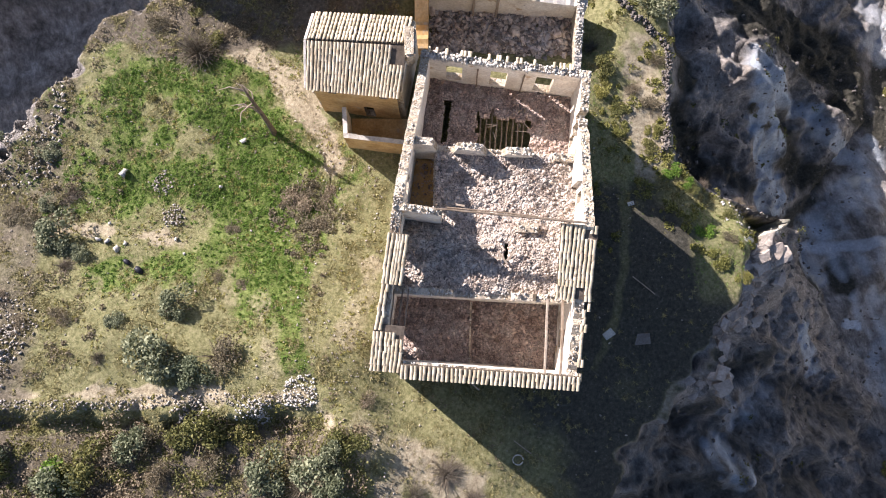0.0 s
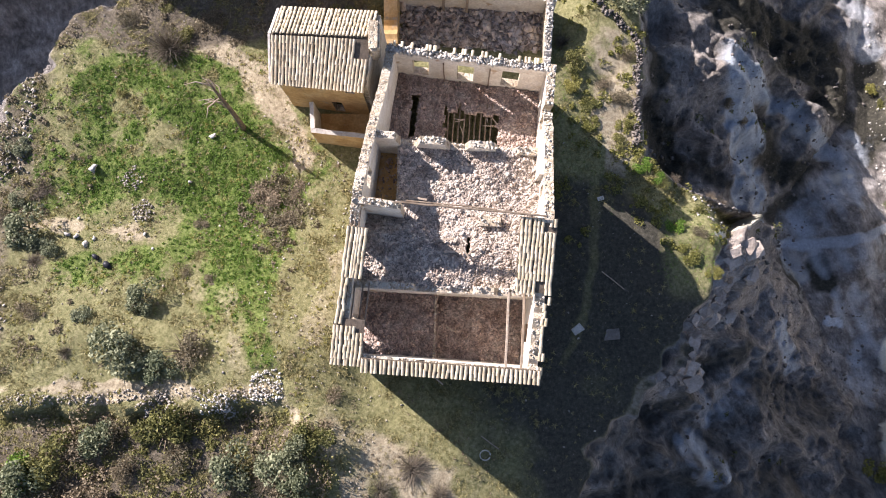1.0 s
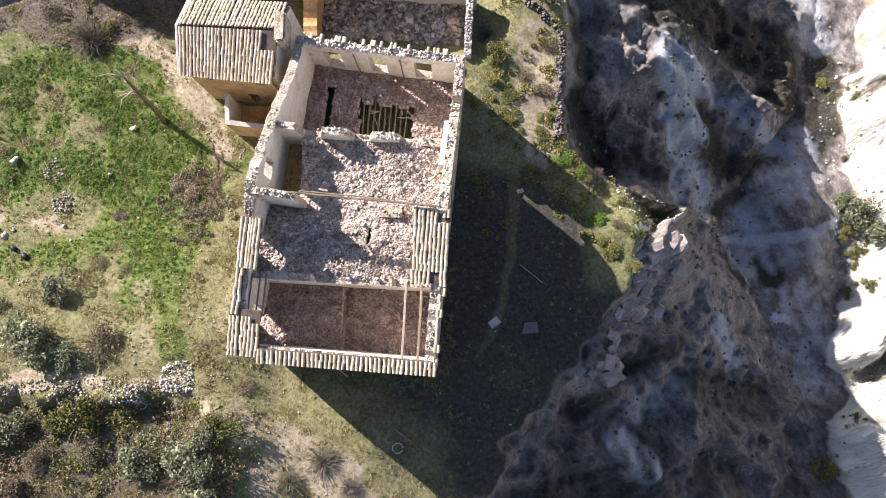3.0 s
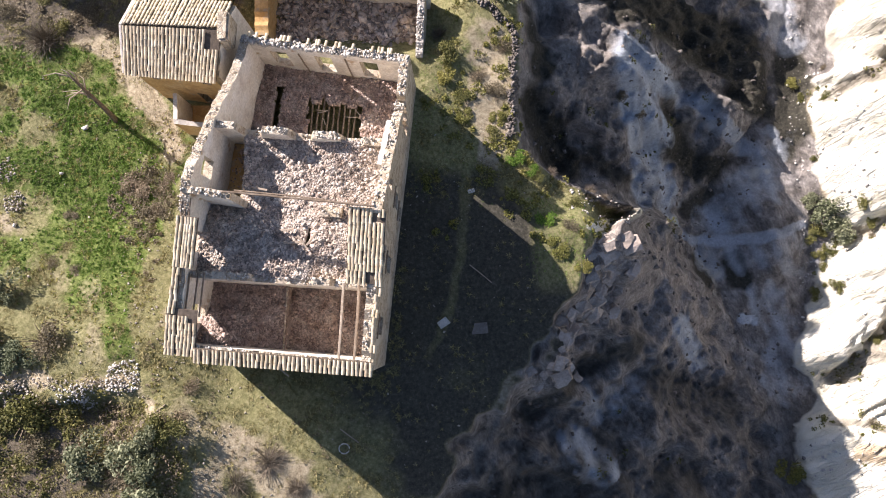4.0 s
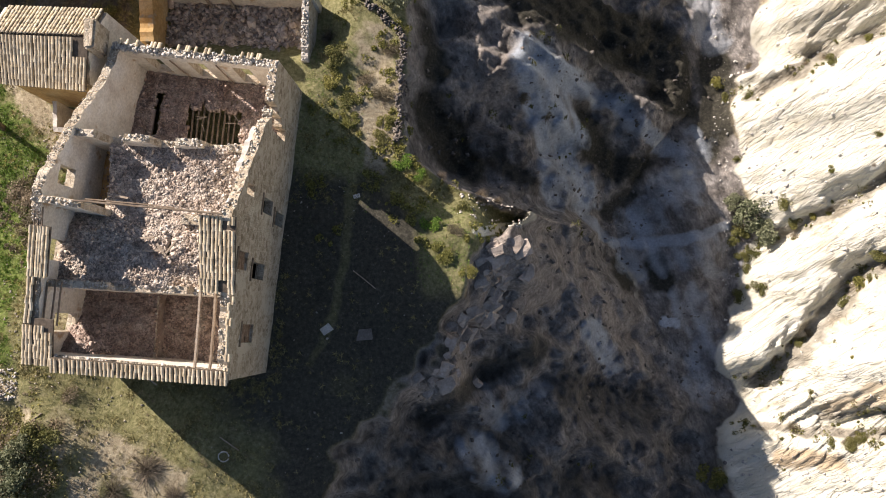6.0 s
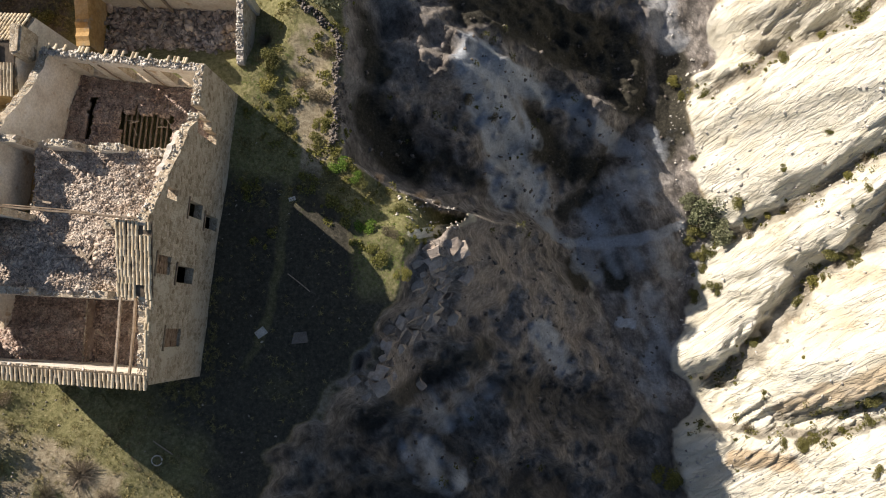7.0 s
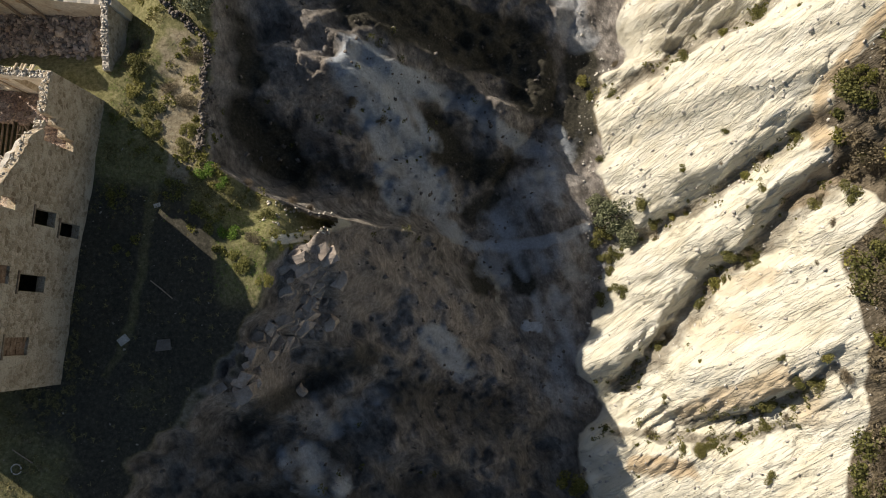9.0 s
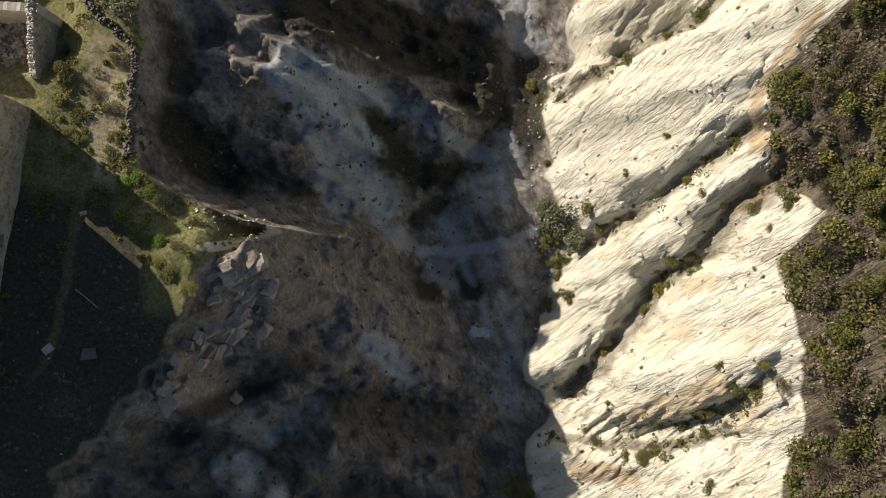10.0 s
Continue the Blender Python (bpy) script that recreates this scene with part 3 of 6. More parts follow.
sl = math.dist(S_W, S_E)
wall("wall_south", S_W, S_E, 0.6, -0.6, ((0, 8.3), (sl, 8.3)), OUT_IN, label="south wall of rubble stone under a strip of tiles")
nl = math.dist(N_E, N_W)
wall("wall_north", N_E, N_W, 0.5, -1.8, ((0, 5.85), (nl, 5.5)), OUT_IN, ((2.1, 3.25, 2.3, 4.95), (5.1, 6.2, 2.3, 4.9), (8.05, 9.15, 2.3, 4.75)), label="wall with three window openings and a ragged rubble top")

# ---- more materials ----
RUBBLE = speckled("fallen_rubble", ((0.3, (0.36, 0.28, 0.22)), (0.5, (0.58, 0.495, 0.415)), (0.7, (0.76, 0.70, 0.62))), 1.3, 12, bump=0.6, depth=0.05, vary=0.62)
BROWN_RUBBLE = speckled("brown_rubble", ((0.3, (0.31, 0.22, 0.175)), (0.5, (0.48, 0.375, 0.315)), (0.7, (0.62, 0.535, 0.465))), 1.3, 12, bump=0.6, depth=0.05, vary=0.5)
TILE = speckled("weathered_clay_tile", ((0.3, (0.42, 0.335, 0.21)), (0.5, (0.62, 0.52, 0.36)), (0.7, (0.75, 0.67, 0.51))), 2.0, 16, bump=0.4, depth=0.01, vary=0.3, patch=(2.4, 0.62, (0.22, 0.185, 0.14)))
OCHRE = speckled("ochre_plaster", ((0.3, (0.40, 0.24, 0.09)), (0.5, (0.56, 0.37, 0.16)), (0.72, (0.66, 0.50, 0.28))), 0.7, 6, bump=0.4, depth=0.03, patch=(0.8, 0.6, (0.42, 0.34, 0.24)))
TIMBER = speckled("grey_old_timber", ((0.3, (0.16, 0.115, 0.075)), (0.55, (0.27, 0.21, 0.15)), (0.75, (0.38, 0.32, 0.25))), 3.0, 20, bump=0.4, depth=0.01, vary=0.25)
# dark colour stands in for channel tiles and the shade between the rows
DECK = speckled("dark_tile_channels", ((0.3, (0.07, 0.055, 0.04)), (0.6, (0.15, 0.12, 0.09))), 3.0, 12, bump=0.5, depth=0.03)
BARK = speckled("bark", ((0.3, (0.10, 0.075, 0.05)), (0.6, (0.20, 0.16, 0.115))), 6.0, 30, bump=0.5, depth=0.01)
PALE_WOOD = speckled("dead_pale_wood", ((0.3, (0.25, 0.19, 0.13)), (0.6, (0.42, 0.35, 0.27))), 6.0, 30, bump=0.4, depth=0.01)
WHITE_ROCK = speckled("white_limestone", ((0.3, (0.50, 0.47, 0.41)), (0.6, (0.70, 0.67, 0.61)), (0.8, (0.78, 0.76, 0.71))), 2.0, 12, bump=0.7, depth=0.05, vary=0.25)
GREY_ROCK = speckled("grey_brown_rock", ((0.3, (0.12, 0.105, 0.09)), (0.55, (0.22, 0.195, 0.17)), (0.78, (0.34, 0.31, 0.28))), 1.2, 9, bump=0.8, depth=0.06, vary=0.3)
CLIFF = speckled("tan_cliff_rock", ((0.3, (0.34, 0.285, 0.23)), (0.55, (0.49, 0.42, 0.355)), (0.78, (0.60, 0.53, 0.46))), 0.9, 7, bump=0.9, depth=0.09, vary=0.3)
BLACK_SHEET = speckled("black_plastic", ((0.3, (0.012, 0.012, 0.016)), (0.7, (0.03, 0.03, 0.04))), 6.0, 30, rough=0.45, bump=0.3, depth=0.02)


FIELD = speckled("dull_field_stone", ((0.3, (0.28, 0.25, 0.205)), (0.55, (0.43, 0.39, 0.33)), (0.75, (0.58, 0.54, 0.47))), 3.0, 14, bump=0.5, depth=0.03, vary=0.4)


def leaf_material(name, dark, light, through_it=0.35):
    m, nodes, links, bsdf = material(name, 0.65)
    geo, info = nodes.new("ShaderNodeNewGeometry"), nodes.new("ShaderNodeObjectInfo")
    tint = ramp(nodes, links, geo.outputs["Random Per Island"], ((0, dark), (0.65, tuple((a + b) / 2 for a, b in zip(dark, light))), (1, light)))
    own = ramp(nodes, links, info.outputs["Random"], ((0, (0.75, 0.78, 0.7)), (1, (1.2, 1.15, 1.1))))
    colour = mixed(nodes, links, 1.0, tint, own, "MULTIPLY")
    links.new(colour, bsdf.inputs["Base Color"])
    glow = nodes.new("ShaderNodeBsdfTranslucent")
    links.new(colour, glow.inputs["Color"])
    both = nodes.new("ShaderNodeMixShader")
    both.inputs[0].default_value = through_it
    links.new(bsdf.outputs[0], both.inputs[1])
    links.new(glow.outputs[0], both.inputs[2])
    links.new(both.outputs[0], nodes["Material Output"].inputs["Surface"])
    return m


LEAF_GREY = leaf_material("grey_green_leaves", (0.075, 0.09, 0.045), (0.40, 0.42, 0.27))
LEAF_OLIVE = leaf_material("olive_leaves", (0.085, 0.09, 0.03), (0.33, 0.31, 0.11))
LEAF_BROWN = leaf_material("dry_brown_twigs", (0.13, 0.105, 0.07), (0.40, 0.335, 0.23))
LEAF_GREEN = leaf_material("fresh_green_leaves", (0.065, 0.13, 0.015), (0.24, 0.38, 0.06))
LEAF_YELLOW = leaf_material("yellow_green_leaves", (0.13, 0.13, 0.03), (0.40, 0.37, 0.12))
LEAF_TWIG = leaf_material("bare_grey_twigs", (0.14, 0.115, 0.085), (0.36, 0.31, 0.25))
GRASS_DRY = leaf_material("dry_grass_blades", (0.15, 0.135, 0.05), (0.50, 0.43, 0.22))
GRASS_GREEN = leaf_material("green_grass_blades", (0.075, 0.14, 0.022), (0.27, 0.37, 0.075))


# ---- scattering ----
def turns(n, rnd, flat=1.0):
    a, b, c = rnd.uniform(0, 2 * np.pi, n), rnd.uniform(-np.pi, np.pi, n) * flat, rnd.uniform(-np.pi, np.pi, n) * flat
    def stack(rows):
        return np.stack([np.stack(r, -1) for r in rows], -2)
    o, i = np.zeros(n), np.ones(n)
    z = stack([[np.cos(a), -np.sin(a), o], [np.sin(a), np.cos(a), o], [o, o, i]])
    y = stack([[np.cos(b), o, np.sin(b)], [o, i, o], [-np.sin(b), o, np.cos(b)]])
    x = stack([[i, o, o], [o, np.cos(c), -np.sin(c)], [o, np.sin(c), np.cos(c)]])
    return z @ y @ x


def joined(name, base_v, base_f, places, scales, rots, mat, parent=None, label="", jitter=0.0, rnd=None):
    """One mesh of many pieces alike: corners, faces (all of one length), places (n,3), scales (n,3), turns (n,3,3)."""
    base_v, base_f = np.asarray(base_v, float), np.asarray(base_f)
    n, k = len(places), len(base_v)
    v = np.repeat(base_v[None], n, 0)
    if jitter:
        v = v * (1 + jitter * (rnd.random((n, k, 1)) - 0.5) * 2)
    v = np.einsum("nij,nkj->nki", rots, v * np.asarray(scales)[:, None, :]) + np.asarray(places)[:, None, :]
    f = (base_f[None] + (np.arange(n) * k)[:, None, None]).reshape(-1, base_f.shape[1])
    me = bpy.data.meshes.new(name)
    me.vertices.add(n * k)
    me.vertices.foreach_set("co", v.ravel())
    me.loops.add(f.size)
    me.loops.foreach_set("vertex_index", f.ravel())
    me.polygons.add(len(f))
    me.polygons.foreach_set("loop_start", np.arange(len(f)) * f.shape[1])
    me.update(calc_edges=True)
    me.materials.append(mat)
    ob = new(name, me)
    if parent:
        ob.parent = parent
        ob.matrix_parent_inverse = parent.matrix_basis.inverted()
    if label:
        tagged(ob, label)
    return ob


def ico():
    bm = bmesh.new()
    bmesh.ops.create_icosphere(bm, subdivisions=1, radius=1)
    v, f = [tuple(p.co) for p in bm.verts], [[q.index for q in p.verts] for p in bm.faces]
    bm.free()
    return v, f


ICO_V, ICO_F = ico()
SLAB_V = [(x, y, z) for z in (-1, 1) for x, y in ((-1, -0.8), (0.9, -1), (1, 0.85), (-0.85, 1))]
SLAB_F = [(0, 3, 2, 1), (4, 5, 6, 7), (0, 1, 5, 4), (1, 2, 6, 5), (2, 3, 7, 6), (3, 0, 4, 7)]


ROCK_V = [(-1, -0.7, -0.6), (0.8, -1, -0.7), (1, 0.6, -0.5), (-0.5, 1, -0.8), (-0.7, -0.9, 0.4), (0.5, -0.6, 0.9), (0.9, 0.8, 0.3), (-0.8, 0.5, 0.8)]
ROCK_F = [(0, 3, 2), (0, 2, 1), (4, 5, 6), (4, 6, 7), (0, 1, 5), (0, 5, 4), (1, 2, 6), (1, 6, 5), (2, 3, 7), (2, 7, 6), (3, 0, 4), (3, 4, 7)]


def stones(name, places, sizes, mat, parent=None, label="", seed=1, flatness=0.6, jitter=0.3):
    rnd = np.random.default_rng(seed)
    n = len(places)
    sc = np.asarray(sizes)[:, None] * np.stack([rnd.uniform(0.7, 1.4, n), rnd.uniform(0.6, 1.1, n), rnd.uniform(0.4, 1.0, n) * flatness / 0.6], -1)
    return joined(name, ROCK_V, ROCK_F, places, sc, turns(n, rnd, 0.5), mat, parent, label, jitter, rnd)


def slabs(name, places, sizes, mat, parent=None, label="", seed=1, tilt=0.2):
    rnd = np.random.default_rng(seed)
    n = len(places)
    sc = np.asarray(sizes)[:, None] * np.stack([rnd.uniform(0.7, 1.5, n), rnd.uniform(0.35, 0.8, n), rnd.uniform(0.15, 0.4, n)], -1)
    return joined(name, SLAB_V, SLAB_F, places, sc, turns(n, rnd, tilt), mat, parent, label, 0.2, rnd)


def bilinear(c, s, t):
    c = np.asarray(c, float)
    return ((1 - s) * (1 - t))[..., None] * c[0] + (s * (1 - t))[..., None] * c[1] + (s * t)[..., None] * c[2] + ((1 - s) * t)[..., None] * c[3]


def rubble_floor(name, corners, height, mat, stone_mat, count, label, seed, hole=None, size=(0.022, 0.08), smalls=None):
    """A heaped floor between four corners, with its loose stones and broken tiles as stuff."""
    wide, deep = math.dist(corners[0], corners[1]), math.dist(corners[1], corners[2])
    nx, ny = max(4, int(wide / 0.22)), max(4, int(deep / 0.22))
    s, t = np.meshgrid(np.linspace(0, 1, nx), np.linspace(0, 1, ny))
    p = bilinear(corners, s, t)
    z = height(p[..., 0], p[..., 1])
    verts = np.concatenate([p, z[..., None]], -1).reshape(-1, 3)
    faces = []
    for j in range(ny - 1):
        for i in range(nx - 1):
            c = p[j:j + 2, i:i + 2].mean((0, 1))
            if hole is None or not hole(c[0], c[1]):
                faces.append((j * nx + i, j * nx + i + 1, (j + 1) * nx + i + 1, (j + 1) * nx + i))
    ob = sheet(name, verts, faces, mat, label=label, smooth=True)
    tagged(ob, label, "floor", kind="structure")
    sol = ob.modifiers.new("thickness", "SOLIDIFY")
    sol.thickness, sol.offset = 0.25, -1
    rnd = np.random.default_rng(seed)
    st = rnd.random((count, 2))
    q = bilinear(corners, st[:, 0], st[:, 1])
    if hole is not None:
        q = q[[not hole(a, b) for a, b in q]]
    qz = height(q[:, 0], q[:, 1])
    half = len(q) // 2
    sizes = rnd.uniform(size[0], size[1], len(q)) * (1 + 1.0 * (rnd.random(len(q)) > 0.95))
    place = np.column_stack([q, qz + sizes * 0.25])
    tagged(stones("rubble", place[:half], sizes[:half], stone_mat, None, "", seed + 1), "loose broken stones heaped on the room floor", "rubble", kind="stuff")
    tagged(slabs("broken_tiles", place[half:], sizes[half:] * 1.15, smalls or stone_mat, None, "", seed + 2, 0.3), "broken clay tiles and splinters strewn on the floor", "rubble", kind="stuff")
    return ob


def box(bm, low, high, wobble=0.0, rnd=None):
    vs = []
    for x in (low[0], high[0]):
        for y in (low[1], high[1]):
            for z in (low[2], high[2]):
                d = [(rnd.random() - 0.5) * wobble for _ in range(3)] if rnd is not None else (0, 0, 0)
                vs.append(bm.verts.new((x + d[0], y + d[1], z + d[2])))
    for f in ((0, 1, 3, 2), (4, 6, 7, 5), (0, 4, 5, 1), (2, 3, 7, 6), (0, 2, 6, 4), (1, 5, 7, 3)):
        bm.faces.new([vs[i] for i in f])


def beam(name, a, b, wide, high, mat, label="", parent=None, category="beam"):
    """A slightly bent timber from a to b, with worn edges."""
    a, b = Vector(a), Vector(b)
    way = (b - a)
    length = way.length
    bm = bmesh.new()
    rnd = np.random.default_rng(hash_of(name, tuple(a), tuple(b)))
    n = max(2, int(length / 0.8))
    ring = []
    for k in range(n + 1):
        y = length * k / n
        dx, dz = (rnd.random(2) - 0.5) * 0.05
        pts = []
        for cx, cz in ((-1, -0.7), (-0.7, -1), (0.7, -1), (1, -0.7), (1, 0.7), (0.7, 1), (-0.7, 1), (-1, 0.7)):
            pts.append(bm.verts.new((cx * wide / 2 + dx, y, cz * high / 2 + dz)))
        ring.append(pts)
    for r0, r1 in zip(ring, ring[1:]):
        for i in range(8):
            bm.faces.new((r0[i], r0[(i + 1) % 8], r1[(i + 1) % 8], r1[i]))
    bm.faces.new(ring[0])
    bm.faces.new(ring[-1][::-1])
    ob = part(name, bm, mat)
    m = Matrix.Translation(a) @ way.to_track_quat("Y", "Z").to_matrix().to_4x4()
    ob.matrix_basis = m
    if parent:
        ob.parent = parent
        ob.matrix_parent_inverse = parent.matrix_basis.inverted()
        if label:
            tagged(ob, label)
    else:
        tagged(ob, label, category)
    return ob


# ---- roof tiles ----
def tile_mesh(name, radius=0.097, length=0.46, taper=0.88):
    verts, faces = [], []
    k = 5
    for y, r in ((0, radius * taper), (-length, radius)):
        for shell in (1.0, 0.84):
            for i in range(k + 1):
                a = math.pi * i / k
                verts.append((math.cos(a) * r * shell, y, math.sin(a) * r * shell * 0.8))
    n = k + 1
    for i in range(k):
        faces += [(i, i + 1, 2 * n + i + 1, 2 * n + i), (n + i + 1, n + i, 3 * n + i, 3 * n + i + 1), (i + 1, i, n + i, n + i + 1), (2 * n + i, 2 * n + i + 1, 3 * n + i + 1, 3 * n + i)]
    faces += [(0, 2 * n, 3 * n, n), (k, n + k, 3 * n + k, 2 * n + k)]
    me = bpy.data.meshes.new(name)
    me.from_pydata(verts, [], faces)
    me.materials.append(TILE)
    return me, verts, faces


TILE_ME, TILE_V, TILE_F = tile_mesh("tile")


def tile_strip(parent, top_a, top_b, low_a, low_b, cols, rows, keep=None, seed=1, single=True, deck=True, slip=0.03):
    """Cover tiles in rows on a slope between its upper edge (top_a to top_b) and its lower edge (low_a to low_b), over a dark bed."""
    rnd = np.random.default_rng(seed)
    ta, tb, la, lb = (Vector(p) for p in (top_a, top_b, low_a, low_b))
    place, turn = [], []
    for i in range(cols):
        u = (i + 0.5) / cols
        head, foot = ta.lerp(tb, u), la.lerp(lb, u)
        down_way = (foot - head).normalized()
        across = (tb - ta).normalized()
        normal = across.cross(-down_way).normalized()
        if normal.z < 0:
            normal = -normal
        across = (-down_way).cross(normal)
        wob = rnd.normal(0, 0.015)
        for j in range(rows):
            if keep is not None and not keep(u, (j + 0.5) / rows, rnd):
                continue
            p = head.lerp(foot, j / rows) + across * (wob + rnd.normal(0, slip)) + normal * (0.045 + 0.008 * rnd.random() - 0.0)
            yaw = rnd.normal(0, 0.045)
            x2 = across * math.cos(yaw) - down_way * math.sin(yaw)
            y2 = normal.cross(x2)
            tip = rnd.normal(0.018, 0.012)
            y3 = (y2 * math.cos(tip) + normal * math.sin(tip)).normalized()
            n3 = x2.cross(y3)
            m = Matrix((x2, y3, n3)).transposed()
            place.append(p)
            turn.append(m)
    if single:
        for p, m in zip(place, turn):
            ob = new("tile", TILE_ME)
            ob.matrix_basis = Matrix.Translation(p) @ m.to_4x4()
            ob.parent = parent
            ob.matrix_parent_inverse = parent.matrix_basis.inverted()
    elif place:
        tagged(joined("tiles", TILE_V, TILE_F, np.array([tuple(p) for p in place]), np.ones((len(place), 3)), np.array([[tuple(r) for r in m] for m in turn]), TILE, parent), kind="stuff")
    if deck:
        bm = bmesh.new()
        n = (tb - ta).cross(la - ta).normalized()
        n = n if n.z > 0 else -n
        up = [bm.verts.new(p + n * -0.01) for p in (ta, tb, lb, la)]
        dn = [bm.verts.new(p - n * 0.12) for p in (ta, tb, lb, la)]
        bm.faces.new(up[::-1])
        bm.faces.new(dn)
        for i in range(4):
            bm.faces.new((up[i], up[(i + 1) % 4], dn[(i + 1) % 4], dn[i]))
        bmesh.ops.recalc_face_normals(bm, faces=bm.faces)
        part("roof_bed", bm, DECK, parent, "dark bed in place of the shaded channels under the tiles")


# ---- wall tops: loose stones along a line ----
def cap(name, parent, a, b, line, wide, per_metre, seed, size=(0.04, 0.12), mat=None):
    rnd = np.random.default_rng(seed)
    a, b = np.array(a, float), np.array(b, float)
    length = np.hypot(*(b - a))
    n = int(length * per_metre)
    s = rnd.random(n) * length
    way = (b - a) / length
    left = np.array([-way[1], way[0]])
    off = rnd.uniform(0.02, wide - 0.02, n)
    xy = a + s[:, None] * way + off[:, None] * left
    z = np.interp(s, [p[0] for p in line], [p[1] for p in line]) + rnd.uniform(-0.06, 0.10, n)
    sz = rnd.uniform(size[0], size[1], n)
    return tagged(stones(name, np.column_stack([xy, z]), sz, mat or STONE, parent, "", seed, 0.55), kind="stuff")


def obj(name):
    return bpy.data.objects[name]


cap("cap_stones", obj("wall_west"), N_W, S_W, ((0, 5.6), (2.4, 6.3), (6.0, 8.7), (10.2, 10.8), (11, 10.6), (14.5, 9.5), (wl, 8.3)), 0.55, 60, 3, (0.02, 0.055))
cap("cap_stones", obj("wall_east"), S_E, N_E, ((0, 8.3), (5.2, 9.4), (9.0, 10.6), (12.4, 8.4), (15.3, 6.7), (15.6, 6.0), (el, 5.9)), 0.55, 14, 4, (0.04, 0.09))
cap("cap_stones", obj("wall_south"), S_W, S_E, ((0, 8.4), (sl, 8.4)), 0.6, 10, 5, (0.05, 0.12), WHITE_ROCK)
cap("cap_stones", obj("wall_north"), N_E, N_W, ((0, 5.9), (nl, 5.55)), 0.52, 60, 6, (0.05, 0.14))

# ---- floors and rubble of the rooms ----
def joist_hole(x, y):
    edge = 0.25 * math.sin(x * 5.1) + 0.2 * math.sin(y * 6.3 + 1)
    big = 2.15 < x + edge * 0.5 < 5.75 and 10.95 < y + edge < 14.35 - 0.2 * (x - 2.3)
    slit = -0.05 < x - 0.12 * (y - 14) + 0.1 * edge < 0.5 and 12.2 < y < 15.2
    return big or slit


rubble_floor("floor_north", ((-1.75, 10.95), (8.35, 10.3), (8.75, 15.4), (-0.85, 16.8)),
             lambda x, y: 2.45 - 0.55 * step(14.2, 16.2, y + 0.13 * x) + 0.12 * fbm(x, y, 1.3, 3, 81) + 0.5 * step(12, 10.6, y) * step(5, 8, x), BROWN_RUBBLE, BROWN_RUBBLE, 18000,
             "brown rubble-strewn floor with a hole showing its joists", 21, joist_hole)
middle = lambda x, y: 6.95 + 0.17 * fbm(x, y, 1.8, 4, 83) + 0.75 * step(7.2, 4.2, y) - 0.45 * step(5.5, 8, x) * step(7, 9.5, y)
rubble_floor("floor_middle", ((-0.45, 6.3), (8.0, 5.4), (8.2, 10.05), (-0.45, 10.45)), middle, RUBBLE, RUBBLE, 24000, "pale heap of fallen masonry filling a roofless room", 22, size=(0.02, 0.075))
rubble_floor("floor_middle_south", ((-2.95, 2.1), (7.6, 1.6), (8.0, 5.5), (-2.5, 6.55)), middle, RUBBLE, RUBBLE, 24000, "heap of fallen masonry filling a roofless room", 23,
             lambda x, y: 3.55 < x < 3.85 and 3.6 < y < 5.0, size=(0.02, 0.075))
rubble_floor("floor_south", ((-3.5, -2.1), (6.95, -2.95), (7.4, 1.75), (-3.05, 2.1)),
             lambda x, y: 4.35 + 0.12 * fbm(x, y, 1.2, 3, 85) + 1.6 * step(0.6, -2.2, x) * step(0.6, -1.6, y) - 0.8 * step(1.7, 1.75, x), BROWN_RUBBLE, BROWN_RUBBLE, 19000,
             "floor deep in brown tile rubble between walls", 24)
rubble_floor("floor_shaft", ((-2.35, 6.75), (-0.3, 6.5), (-0.3, 10.4), (-1.75, 10.55)), lambda x, y: 5.0 + 0.15 * fbm(x, y, 1.0, 3, 87), OCHRE, BROWN_RUBBLE, 160,
             "earth floor at the foot of a narrow room", 25)

# ---- cross walls ----
def cross_wall(name, a, b, thick, base, top, mats, label, openings=(), seed=1, rag=0.08, stones_per=16):
    w = wall(name, a, b, thick, base, top, mats, openings, rag, label=label)
    cap("cap_stones", w, a, b, top, thick, stones_per, seed, (0.04, 0.10))
    return w


cross_wall("wall_cross_north", (-2.1, 10.55), (8.25, 9.85), 0.45, 1.8, ((0, 8.7), (1.68, 8.7), (1.7, 6.95), (2.72, 6.95), (2.75, 8.1), (4.45, 8.05), (4.48, 6.95), (5.78, 6.85), (5.82, 7.75), (7.5, 7.65), (7.52, 6.6), (8.8, 6.5), (8.85, 7.1), (10.37, 7.0)),
           IN_IN, "remains of a plastered cross wall with pier stumps", (), 31)
cross_wall("wall_shaft_side", (-0.42, 6.5), (-0.36, 10.5), 0.2, 3.8, ((0, 7.0), (2, 6.5), (4, 6.7)), (PLASTER, OCHRE, MASONRY), "ochre side wall of a narrow deep room", (), 32)
cross_wall("wall_ridge_stub", (-2.75, 6.4), (-0.1, 6.0), 0.42, 3.8, ((0, 10.75), (2.68, 10.55)), IN_IN, "plastered stump of the ridge wall", (), 33)
cross_wall("wall_ridge_foot", (4.4, 5.5), (5.6, 5.45), 0.55, 6.6, ((0, 7.9), (1.2, 7.8)), IN_IN, "low plastered stump in the rubble", (), 34)
